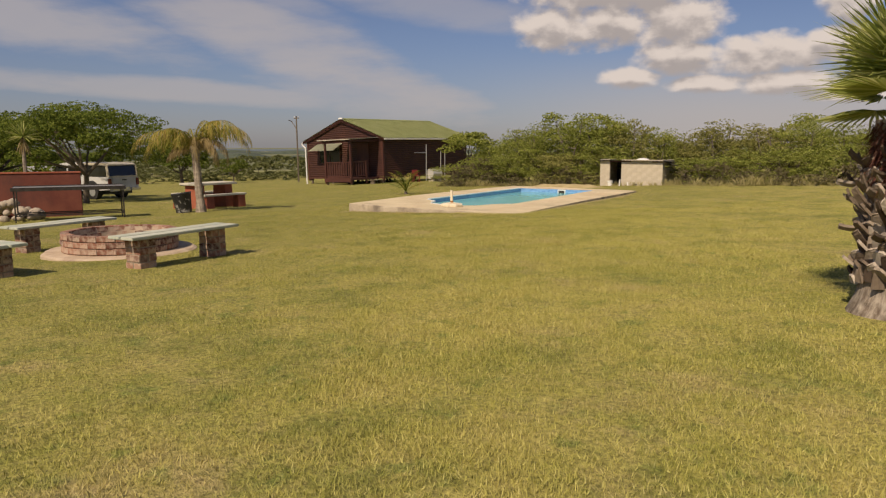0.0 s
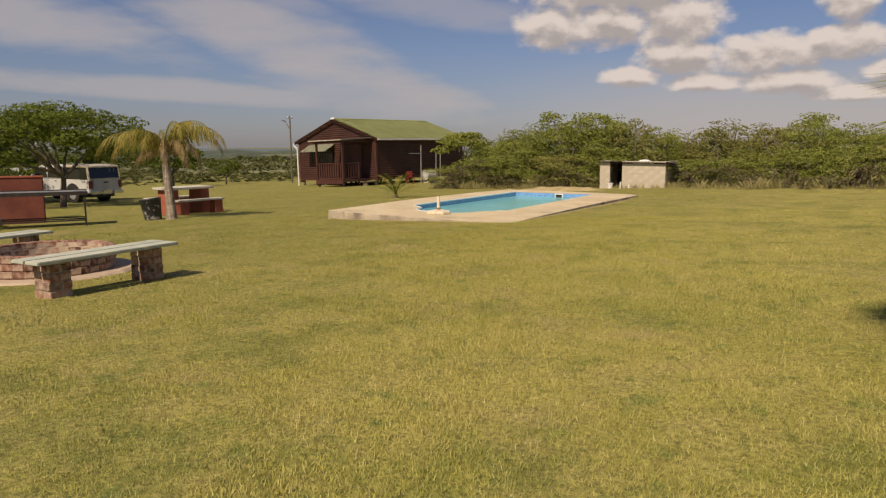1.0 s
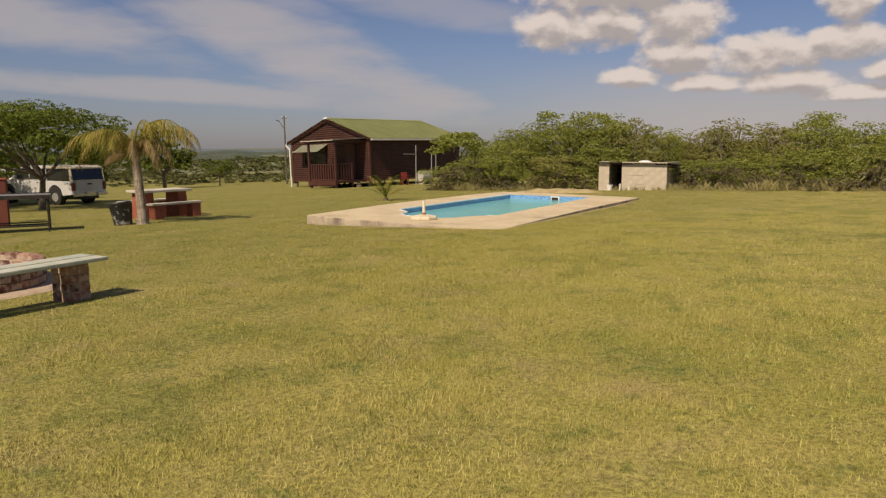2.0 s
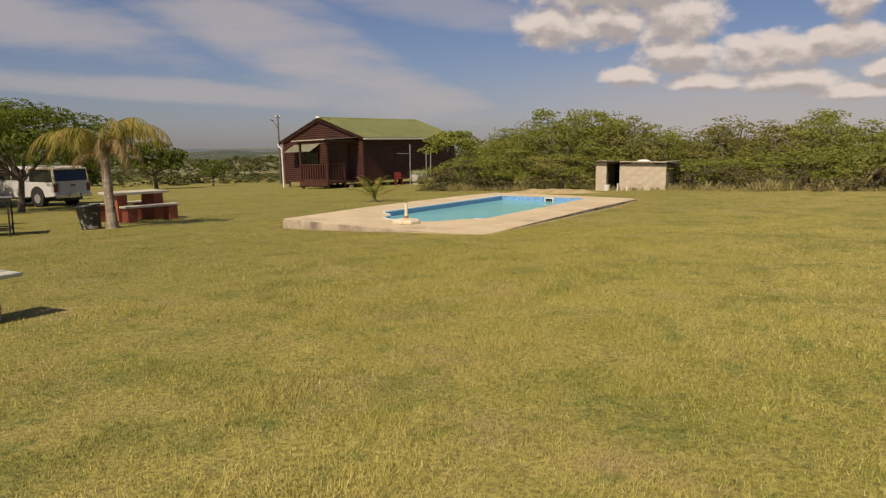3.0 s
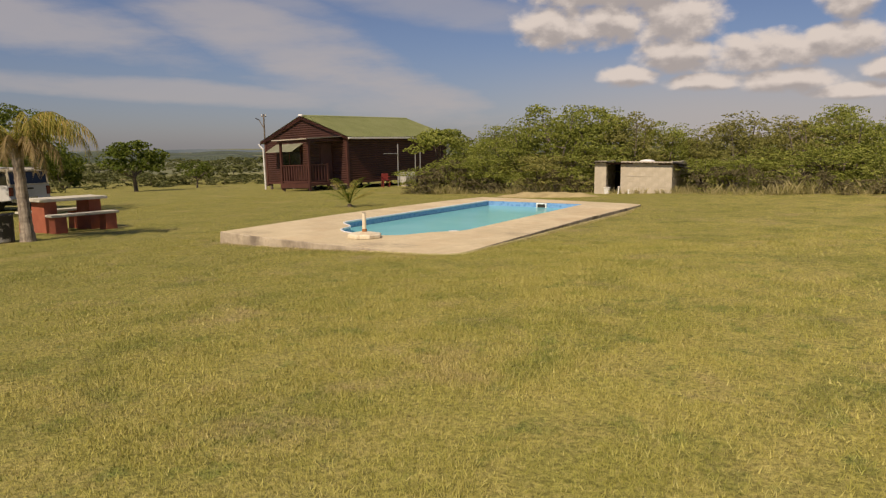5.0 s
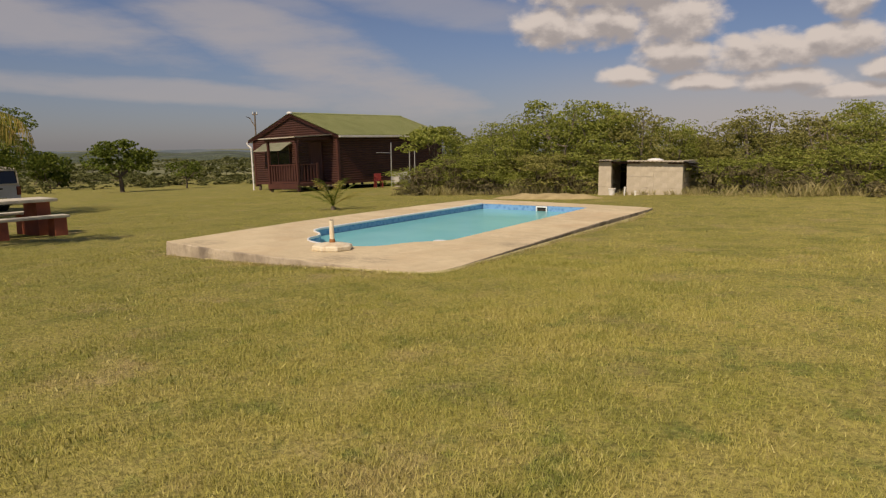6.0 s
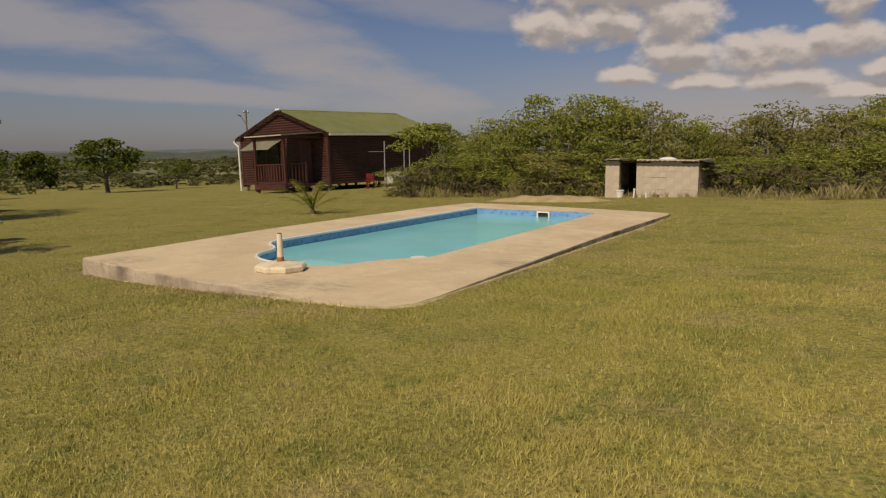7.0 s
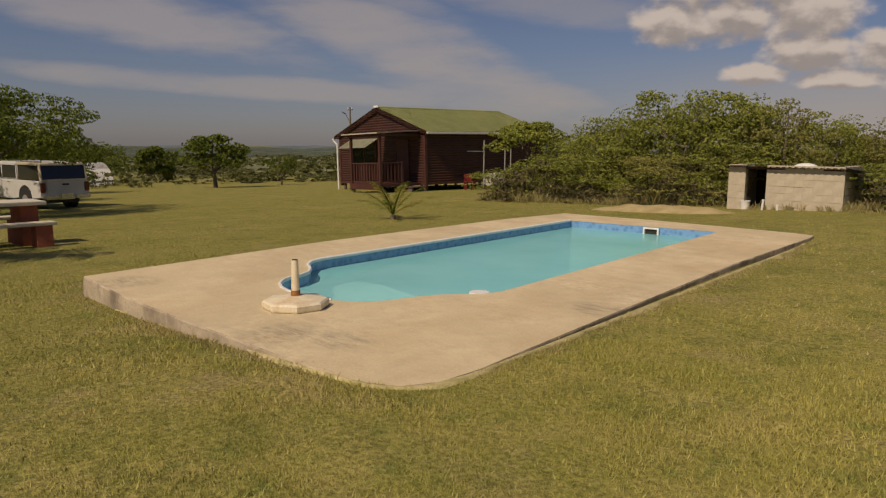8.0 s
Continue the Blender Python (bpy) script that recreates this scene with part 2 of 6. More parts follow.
CONCRETE = deck_material()
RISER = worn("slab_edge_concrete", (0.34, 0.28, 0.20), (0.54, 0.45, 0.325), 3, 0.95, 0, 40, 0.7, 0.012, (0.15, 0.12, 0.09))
POOL_SHELL = worn("pool_shell", (0.42, 0.72, 0.72), (0.50, 0.78, 0.78), 2, 0.4, 0, 30, 0.05, 0.002)


def tile_material():
    m = Mat("pool_band", 0.25, 0, 0.5)
    v = m.n.new("ShaderNodeTexVoronoi")
    v.inputs["Scale"].default_value = 14
    m.l.new(m.pos, v.inputs["Vector"])
    m.colour(m.mix(m.ramp(v.outputs["Distance"], (0.1, 0.0), (0.6, 1.0)), (0.09, 0.22, 0.43), (0.17, 0.34, 0.56)))
    return m.m


POOL_BAND = tile_material()
WHITE_PLASTIC = worn("white_plastic", (0.78, 0.77, 0.72), (0.84, 0.83, 0.80), 5, 0.4, 0, 50, 0.05, 0.002)
CREAM = worn("cream_fibreglass", (0.74, 0.64, 0.44), (0.80, 0.72, 0.54), 7, 0.5, 0, 60, 0.1, 0.003, (0.50, 0.33, 0.15))
RUST = worn("rusted_steel", (0.30, 0.12, 0.04), (0.42, 0.20, 0.08), 30, 0.9, 0.2, 90)


def water_material():
    m = Mat("pool_water", 0.03, 0, 0.5)
    clear = m.n.new("ShaderNodeBsdfTransparent")
    clear.inputs["Color"].default_value = (0.66, 0.93, 0.90, 1)
    gloss = m.n.new("ShaderNodeBsdfGlossy")
    gloss.inputs["Roughness"].default_value = 0.04
    f = m.n.new("ShaderNodeFresnel")
    f.inputs["IOR"].default_value = 1.16
    bump = m.n.new("ShaderNodeBump")
    bump.inputs["Strength"].default_value, bump.inputs["Distance"].default_value = 0.25, 0.03
    m.l.new(m.noise(6, 4, 0.55), bump.inputs["Height"])
    m.l.new(bump.outputs[0], gloss.inputs["Normal"])
    mix = m.n.new("ShaderNodeMixShader")
    m.l.new(f.outputs[0], mix.inputs[0])
    milk = m.n.new("ShaderNodeBsdfDiffuse")
    m.put(milk.inputs["Color"], m.mix(m.ramp(m.noise(0.8, 3), (0.3, 0.0), (0.7, 1.0)), (0.20, 0.585, 0.61), (0.265, 0.665, 0.685)))
    body = m.n.new("ShaderNodeMixShader")
    body.inputs[0].default_value = 0.80
    m.l.new(clear.outputs[0], body.inputs[1])
    m.l.new(milk.outputs[0], body.inputs[2])
    m.l.new(body.outputs[0], mix.inputs[1])
    m.l.new(gloss.outputs[0], mix.inputs[2])
    m.l.new(mix.outputs[0], m.n["Material Output"].inputs[0])
    return m.m


WATER = water_material()


def timber(name, a, b, along=0):
    m = Mat(name, 0.6, 0, 0.4)
    sc = [22, 22, 22]
    sc[along] = 1.2
    g = m.noise(2.0, 5, 0.6, m.scaled(tuple(sc)))
    c = m.mix(m.ramp(g, (0.3, 0.0), (0.7, 1.0)), a, b)
    c = m.mix(m.ramp(m.noise(1.1, 4), (0.4, 0.0), (0.75, 0.5)), c, tuple(v * 1.5 for v in b))
    c = m.mix(0.4, c, m.ramp(m.island(), (0.0, 0.65), (1.0, 1.0)), "MULTIPLY")
    m.colour(c)
    return m.bump(g, 0.25, 0.004).m


LOGS = timber("stained_log_cladding", (0.034, 0.0125, 0.009), (0.070, 0.0255, 0.017), 1)
TRIM = timber("stained_trim", (0.045, 0.015, 0.011), (0.085, 0.030, 0.021), 2)
GREEN_ROOF = worn("green_roof_sheet", (0.30, 0.335, 0.13), (0.37, 0.39, 0.17), 1.2, 0.55, 0.0, 30, 0.1, 0.003)
GUTTER = worn("gutter_white", (0.70, 0.68, 0.62), (0.80, 0.78, 0.72), 4, 0.5, 0, 50, 0.05, 0.002)
PALE_SHEET = worn("pale_roof_sheet", (0.42, 0.38, 0.30), (0.52, 0.48, 0.38), 3, 0.7, 0, 40, 0.1, 0.003)
GLASS = Mat("window_glass", 0.05, 0, 0.6).colour((0.02, 0.02, 0.02)).m
GALV = worn("galvanised_steel", (0.40, 0.40, 0.38), (0.52, 0.52, 0.50), 8, 0.5, 0.6, 60, 0.1, 0.003)
BLOCK = worn("cement_block", (0.46, 0.40, 0.30), (0.60, 0.53, 0.41), 3, 0.95, 0, 60, 0.5, 0.008, (0.27, 0.23, 0.18))
MORTAR = worn("mortar", (0.46, 0.40, 0.31), (0.56, 0.49, 0.38), 6, 0.95, 0, 70, 0.4, 0.005)
# near-black colour standing in for shade inside hollow parts and recesses
INTERIOR_SHADE = worn("interior_shade", (0.035, 0.028, 0.022), (0.05, 0.04, 0.03), 5, 0.95)
RED_PAINT = worn("red_painted_plaster", (0.31, 0.084, 0.044), (0.39, 0.118, 0.064), 3, 0.85, 0, 50, 0.3, 0.005, (0.22, 0.075, 0.048))
# darker copy of the red paint, with the wall's shade in its colour
SHADED_WALL_RED = worn("shaded_red_plaster", (0.15, 0.042, 0.028), (0.21, 0.066, 0.042), 2, 0.9, 0, 50, 0.4, 0.006, (0.10, 0.04, 0.03))
TABLE_TOP = worn("cement_plank", (0.52, 0.48, 0.38), (0.62, 0.58, 0.47), 5, 0.85, 0, 60, 0.25, 0.004, (0.36, 0.36, 0.29))
BENCH_TOP = worn("weathered_green_plank", (0.44, 0.46, 0.36), (0.56, 0.56, 0.46), 5, 0.8, 0, 60, 0.3, 0.004, (0.33, 0.38, 0.31))


def brick_material():
    m = Mat("brick", 0.95, 0, 0.2)
    r = m.random()
    c = m.ramp(r, (0.0, (0.075, 0.034, 0.026)), (0.3, (0.17, 0.070, 0.045)), (0.55, (0.27, 0.12, 0.075)), (0.8, (0.40, 0.26, 0.18)), (1.0, (0.13, 0.065, 0.052)))
    c = m.mix(m.ramp(m.noise(14, 5, 0.65), (0.42, 0.0), (0.64, 0.85)), c, (0.48, 0.37, 0.28))
    m.colour(c)
    return m.bump(m.noise(45, 5, 0.65), 0.7, 0.008).m


BRICK = brick_material()
GRILL_TOP = worn("grey_sheet_steel", (0.30, 0.29, 0.27), (0.40, 0.39, 0.36), 6, 0.5, 0.5, 60, 0.1, 0.003, (0.13, 0.10, 0.08))
BLACK_PLASTIC = worn("black_plastic", (0.022, 0.022, 0.022), (0.04, 0.04, 0.04), 6, 0.5, 0, 50, 0.1, 0.002)
CAR_WHITE = worn("white_car_paint", (0.56, 0.56, 0.54), (0.63, 0.63, 0.61), 2, 0.25, 0, 40, 0.02, 0.001, None, 0.6)
CAR_GLASS = Mat("car_glass", 0.05, 0, 0.6).colour((0.018, 0.02, 0.02)).m
RUBBER = worn("rubber", (0.02, 0.02, 0.02), (0.035, 0.033, 0.03), 8, 0.9)
CHROME = worn("chrome", (0.55, 0.55, 0.55), (0.65, 0.65, 0.65), 6, 0.25, 0.9)
TAIL_RED = Mat("tail_lamp_red", 0.25, 0, 0.5).colour((0.18, 0.03, 0.02)).m
BARK = worn("grey_bark", (0.11, 0.085, 0.06), (0.18, 0.145, 0.11), 9, 0.95, 0, 40, 0.7, 0.02)


def palm_bark_material():
    m = Mat("palm_bark", 0.95, 0, 0.2)
    fibre = m.noise(6, 5, 0.65, m.scaled((4.0, 4.0, 0.35)))
    c = m.mix(m.ramp(fibre, (0.35, 0.0), (0.65, 1.0)), (0.15, 0.11, 0.08), (0.45, 0.385, 0.30))
    c = m.mix(0.6, c, m.ramp(m.noise(9, 4, 0.6, m.scaled((0.5, 0.5, 2.0))), (0.35, 0.45), (0.6, 1.0)), "MULTIPLY")
    m.colour(c)
    return m.bump(fibre, 0.8, 0.02).m


PALM_BARK = palm_bark_material()


def boot_material():
    m = Mat("dry_palm_boot", 0.95, 0, 0.2)
    c = m.ramp(m.random(), (0.0, (0.09, 0.06, 0.042)), (0.45, (0.26, 0.20, 0.145)), (0.8, (0.43, 0.355, 0.275)), (1.0, (0.60, 0.52, 0.42)))
    c = m.mix(0.7, c, m.ramp(m.noise(14, 5, 0.65, m.scaled((0.3, 2.0, 2.0))), (0.3, 0.4), (0.7, 1.0)), "MULTIPLY")
    m.colour(c)
    return m.bump(m.noise(30, 4, 0.6, m.scaled((0.3, 2.0, 2.0))), 0.7, 0.012).m


OLD_BOOT = boot_material()
BUSH_LEAF = leafy("thicket_leaf", (0.15, 0.19, 0.035), (0.32, 0.355, 0.072), (0.52, 0.52, 0.15))
OLIVE_LEAF = leafy("olive_thicket_leaf", (0.16, 0.165, 0.045), (0.34, 0.33, 0.095), (0.52, 0.47, 0.17))
TREE_LEAF = leafy("tree_leaf", (0.065, 0.10, 0.016), (0.155, 0.205, 0.035), (0.31, 0.34, 0.07))
# far foliage: distance haze is mixed into these paler tones
FAR_LEAF = leafy("hazy_far_leaf", (0.115, 0.135, 0.048), (0.20, 0.215, 0.078), (0.29, 0.285, 0.125))
PALM_LEAF = leafy("palm_leaf", (0.15, 0.17, 0.03), (0.31, 0.28, 0.06), (0.54, 0.38, 0.13))
DRY_LEAF = leafy("dry_palm_leaf", (0.26, 0.19, 0.08), (0.36, 0.27, 0.13), (0.46, 0.36, 0.19), 0.8)
FAN_LEAF = leafy("fan_palm_leaf", (0.20, 0.26, 0.055), (0.38, 0.42, 0.115), (0.64, 0.62, 0.28), 0.42)
DRY_GRASS = leafy("dry_grass", (0.24, 0.235, 0.08), (0.42, 0.37, 0.16), (0.60, 0.51, 0.28), 0.85)
STRAW = leafy("straw_grass", (0.36, 0.31, 0.13), (0.50, 0.42, 0.21), (0.66, 0.56, 0.32), 0.85)
GREY_LEAF = leafy("grey_scrub_leaf", (0.13, 0.12, 0.06), (0.23, 0.20, 0.10), (0.33, 0.28, 0.155), 0.9)
EARTH = worn("bare_earth", (0.36, 0.28, 0.13), (0.48, 0.38, 0.19), 3, 0.95, 0, 50, 0.6, 0.015)

# ---- mesh helpers ----


def part(name, bm, material, parent=None, label="", smooth=False):
    me = bpy.data.meshes.new(name)
    bm.to_mesh(me)
    bm.free()
    me.materials.append(material)
    if smooth:
        for p in me.polygons:
            p.use_smooth = True
    ob = new(name, me)
    if parent:
        ob.parent = parent
    if label:
        ob["label"] = label
    return ob


def thing(name, m, label, category, group="", kind=""):
    e = new(name)
    e.matrix_world = m
    return tagged(e, label, category, group, kind)


def raw(name, verts, faces, material, parent=None, label="", smooth=False):
    me = bpy.data.meshes.new(name)
    me.from_pydata(verts, [], faces)
    me.materials.append(material)
    if smooth:
        me.polygons.foreach_set("use_smooth", [True] * len(me.polygons))
    me.update()
    ob = new(name, me)
    if parent:
        ob.parent = parent
    if label:
        ob["label"] = label
    return ob


def box(bm, x0, x1, y0, y1, z0, z1, m=None, bevel=0.0):
    g = bmesh.ops.create_cube(bm, size=1)
    vs = g["verts"]
    t = Matrix.Translation(((x0 + x1) / 2, (y0 + y1) / 2, (z0 + z1) / 2)) @ Matrix.Diagonal((x1 - x0, y1 - y0, z1 - z0, 1))
    bmesh.ops.transform(bm, matrix=(m @ t) if m else t, verts=vs)
    if bevel:
        es = {e for v in vs for e in v.link_edges}
        bmesh.ops.bevel(bm, geom=list(es), offset=bevel, segments=2, affect="EDGES")
    return bm


def boxes(*args, bevel=0.0):
    bm = bmesh.new()
    for a in args:
        box(bm, *a, bevel=bevel)
    return bm


def tube(bm, a, b, r0, r1=None, n=10, caps=True):
    a, b = Vector(a), Vector(b)
    d = b - a
    g = bmesh.ops.create_cone(bm, cap_ends=caps, segments=n, radius1=r0, radius2=r0 if r1 is None else r1, depth=d.length)
    bmesh.ops.transform(bm, matrix=Matrix.Translation((a + b) / 2) @ d.to_track_quat("Z", "Y").to_matrix().to_4x4(), verts=g["verts"])
    return bm


def tubes(*segs, n=10):
    bm = bmesh.new()
    for s in segs:
        tube(bm, *s, n=n)
    return bm


def prism(outline, z0, z1):
    """An upright prism over a plan outline."""
    bm = bmesh.new()
    lo, hi = [bm.verts.new((x, y, z0)) for x, y in outline], [bm.verts.new((x, y, z1)) for x, y in outline]
    n = len(outline)
    bm.faces.new(hi)
    bm.faces.new(lo[::-1])
    for i in range(n):
        bm.faces.new((lo[i], lo[(i + 1) % n], hi[(i + 1) % n], hi[i]))
    return bm


# ---- ground ----


def gz(x, y):
    """Height of the lawn: a gentle slope that levels out far off."""
    dx, dy = x - 5, y + 3
    r = math.hypot(dx, dy)
    k = 1.0 if r < 35 else (35 + 30 * (1 - math.exp(-(r - 35) / 30))) / r
    sx, sy = 5 + dx * k, -3 + dy * k
    z = -0.185 + 0.0385 * sx - 0.006 * sy
    z -= 0.02 * min(25, max(0, r - 38)) + 0.008 * min(3000, max(0, r - 90))
    z -= 0.01 * min(18, max(0, -sx - 2)) * math.exp(-((sy - 4) / 9) ** 2)
    z += 0.025 * math.exp(-((x - 3.4) / 1.2) ** 2 - ((y + 0.3) / 0.7) ** 2)
    z += 0.06 * math.exp(-((x - 4.0) / 0.8) ** 2 - ((y - 8.3) / 0.9) ** 2)
    return z


def axis(lo, hi, step, far, grow):
    """Grid lines: even in the middle, wider and wider outside."""
    c = list(np.arange(lo, hi + 1e-6, step))
    s = step
    while c[-1] < far:
        s *= grow
        c.append(c[-1] + s)
    s = step
    while c[0] > -far:
        s *= grow
        c.insert(0, c[0] - s)
    return c


def build_ground():
    xs, ys = axis(-26, 14, 0.5, 3200, 1.25), axis(-16, 24, 0.5, 3200, 1.25)
    nx, ny = len(xs), len(ys)
    verts, faces = [], []
    for y in ys:
        for x in xs:
            z = gz(x, y) + (0.012 * noise.noise((x * 0.7, y * 0.7, 0)) if abs(x) < 40 and abs(y) < 40 else 0)
            if 0.3 < x < 3.3 and 0.7 < y < 7.8:
                z = -1.9
            verts.append((x, y, z))
    for j in range(ny - 1):
        for i in range(nx - 1):
            a = j * nx + i
            faces.append((a, a + 1, a + nx + 1, a + nx))
    g = raw("ground", verts, faces, LAWN, None, "", True)
    tagged(g, "mown yellow-green lawn with dry patches, sloping gently", "lawn", "", "structure")


build_ground()

# ---- pool and deck ----
DECK_LOOP = [(-0.04, 0.0), (1.0, -0.10), (2.2, -0.14), (3.6, -0.15), (4.02, -0.13), (4.22, -0.03), (4.32, 0.16), (4.33, 0.45), (4.16, 2.3), (3.93, 5.0),
             (3.82, 7.8), (3.78, 8.12), (3.5, 8.22), (1.3, 8.34), (-0.36, 8.26), (-0.48, 6.8), (-0.45, 4.6), (-0.38, 2.9), (-0.21, 1.5)]


def pool_loop():
    """Straight sides, a square far end, and a scalloped step bay at the near end."""
    pts = [(0.40, 7.30), (0.55, 4.6), (0.70, 2.14), (0.77, 1.95), (0.92, 1.80), (1.10, 1.70), (1.25, 1.57), (1.33, 1.42)]
    for i in range(11):
        a = radians(195 + 150 * i / 10)
        pts.append((2.02 + 0.68 * math.cos(a), 1.40 + 0.49 * math.sin(a)))
    pts += [(2.73, 1.50), (2.80, 1.70), (2.92, 1.86), (3.05, 1.98), (3.10, 2.18), (2.92, 4.6), (2.68, 7.54)]
    return pts


POOL_LOOP = pool_loop()


def ring_faces(bm, outer, inner):
    """Fill between two loops of vertices with triangles."""
    edges = []
    for loop in (outer, inner):
        for i in range(len(loop)):
            edges.append(bm.edges.get((loop[i], loop[(i + 1) % len(loop)])) or bm.edges.new((loop[i], loop[(i + 1) % len(loop)])))
    bmesh.ops.triangle_fill(bm, edges=edges, use_beauty=True)


def shrink(loop, d):
    cx, cy = sum(p[0] for p in loop) / len(loop), sum(p[1] for p in loop) / len(loop)
    return [(cx + (x - cx) * (1 - d / 1.1), cy + (y - cy) * (1 - d / 2.4)) for x, y in loop]


LIP = worn("pale_lip", (0.72, 0.74, 0.72), (0.82, 0.83, 0.81), 5, 0.5, 0, 50, 0.05, 0.002)


def step_material():
    """Pale step; the sunlight rippling through the water is painted on as bright wave lines."""
    m = Mat("pool_step", 0.5, 0, 0.3)
    w = m.n.new("ShaderNodeTexVoronoi")
    w.feature = "DISTANCE_TO_EDGE"
    w.inputs["Scale"].default_value = 9
    m.l.new(m.scaled((1, 2.2, 1)), w.inputs["Vector"])
    m.colour(m.mix(m.ramp(w.outputs["Distance"], (0.0, 1.0), (0.12, 0.0)), (0.52, 0.77, 0.75), (0.84, 0.92, 0.88)))
    return m.m


STEP = step_material()


def build_pool():
    deck = thing("pool_deck", pose(0, 0, 0), "stained sandy concrete slab round the swimming pool", "pool deck", "", "structure")
    bm = bmesh.new()
    outer = [bm.verts.new((x, y, 0)) for x, y in DECK_LOOP]
    inner = [bm.verts.new((x, y, 0)) for x, y in POOL_LOOP]
    ring_faces(bm, outer, inner)
    part("slab", bm, CONCRETE, deck)
    bm = bmesh.new()
    n = len(DECK_LOOP)
    dense = []
    for i in range(n):
        (x0, y0), (x1, y1) = DECK_LOOP[i], DECK_LOOP[(i + 1) % n]
        k = max(1, int(math.hypot(x1 - x0, y1 - y0) / 0.12))
        dense += [(x0 + (x1 - x0) * j / k, y0 + (y1 - y0) * j / k) for j in range(k)]
    rows = []
    for z, out in ((0.0, 0.0), (-0.012, 0.008), (-0.07, 0.010), (-0.16, 0.012), (-0.5, 0.015)):
        row = []
        for x, y in dense:
            w = 0.010 * noise.noise((x * 6, y * 6, z * 9)) if z < -0.001 else 0
            cx, cy = x - 2.0, y - 4.1
            r = math.hypot(cx, cy)
            row.append(bm.verts.new((x + cx / r * (out + w), y + cy / r * (out + w), z)))
        rows.append(row)
    m = len(dense)
    for a, b in zip(rows, rows[1:]):
        for i in range(m):
            bm.faces.new((a[i], b[i], b[(i + 1) % m], a[(i + 1) % m]))
    part("slab_edge", bm, RISER, deck, "stained concrete edge, darker than the slab top")

    pool = thing("swimming_pool", pose(0, 0, 0), "rectangular pool with pale turquoise water and a blue band", "swimming pool", "", "structure")
    loop = POOL_LOOP
    k = len(loop)

    def wall(z0, z1, d0=0.0, d1=0.0):
        b = bmesh.new()
        lo, hi = [b.verts.new((x, y, z1)) for x, y in shrink(loop, d1)], [b.verts.new((x, y, z0)) for x, y in shrink(loop, d0)]
        for i in range(k):
            b.faces.new((hi[i], hi[(i + 1) % k], lo[(i + 1) % k], lo[i]))
        return b, lo
    b, _ = wall(-0.001, -0.17)
    part("tile_band", b, POOL_BAND, pool, "mottled blue band along the waterline")
    b = bmesh.new()
    rows = [[b.verts.new((x, y, z)) for x, y in shrink(loop, d)] for d, z in ((-0.030, 0.003), (-0.026, 0.016), (0.010, 0.016), (0.016, 0.008), (0.016, -0.014))]
    for r0, r1 in zip(rows, rows[1:]):
        for i in range(15):
            b.faces.new((r0[i], r0[(i + 1) % k], r1[(i + 1) % k], r1[i]))
    bmesh.ops.recalc_face_normals(b, faces=b.faces[:])
    part("coping_lip", b, LIP, pool, "thin pale lip at the rim")
    b, lo = wall(-0.17, -1.25, 0.0, 0.06)
    b.faces.new(lo)
    part("shell", b, POOL_SHELL, pool)
    # broad entry steps in the scalloped end
    b = prism([(1.34, 1.46), (1.44, 1.16), (1.7, 0.97), (2.02, 0.91), (2.36, 0.97), (2.62, 1.16), (2.70, 1.46), (2.4, 1.70), (2.03, 1.78), (1.65, 1.70)], -1.2, -0.24)
    part("step", b, STEP, pool)
    b = prism([(0.74, 2.12), (1.3, 1.66), (2.03, 1.79), (2.65, 1.66), (2.82, 1.82), (2.5, 2.15), (1.9, 2.48), (1.1, 2.66), (0.72, 2.6)], -1.2, -0.30)
    part("step", b, STEP, pool)
    b = bmesh.new()
    b.faces.new([b.verts.new((x, y, -0.105)) for x, y in shrink(loop, -0.004)][::-1])
    b.normal_update()
    for f in b.faces:
        if f.normal.z < 0:
            f.normal_flip()
    w = part("water", b, WATER, pool, "clear turquoise water")
    w.visible_shadow = False
    # skimmer mouth in the far wall
    turn = pose(1.74, 7.436, 0, 0, 0, 6.0)

    def placed(bm):
        bmesh.ops.transform(bm, matrix=turn, verts=bm.verts)
        return bm
    sk = part("skimmer", placed(boxes((-0.12, 0.12, -0.045, -0.012, -0.030, -0.006), (-0.12, 0.12, -0.045, -0.012, -0.15, -0.128), (-0.12, -0.096, -0.045, -0.012, -0.128, -0.030), (0.096, 0.12, -0.045, -0.012, -0.128, -0.030))), WHITE_PLASTIC, pool, "white skimmer frame")
    # dark plate in place of the shaded recess
    part("skimmer_mouth", placed(boxes((-0.096, 0.096, -0.02, -0.010, -0.128, -0.030))), INTERIOR_SHADE, sk, "skimmer opening, its shade made as a dark plate")

    # round white float by the rim
    fl = thing("pool_float", pose(2.93, 2.10, -0.105), "round white plastic float in the water by the rim", "float")
    b = bmesh.new()
    tube(b, (0, 0, 0.050), (0, 0, 0.088), 0.10, 0.085, 20)
    part("disc", b, WHITE_PLASTIC, fl, "", False)
    b = tubes(((0, 0, -0.08), (0, 0, 0.052), 0.05, 0.055), n=14)
    part("stem", b, WHITE_PLASTIC, fl)

    # umbrella stand
    st = thing("umbrella_stand", pose(2.36, 0.64, 0.004, 0, 0, 12), "cream octagonal umbrella stand with a rusty foot on the deck", "umbrella stand")
    b = bmesh.new()
    prof = [(0.245, 0.0), (0.25, 0.012), (0.25, 0.045), (0.235, 0.058), (0.075, 0.085), (0.0, 0.088)]
    rings = []
    for r, z in prof[:-1]:
        rings.append([b.verts.new((r * math.cos(radians(45 * i)), r * math.sin(radians(45 * i)), z)) for i in range(8)])
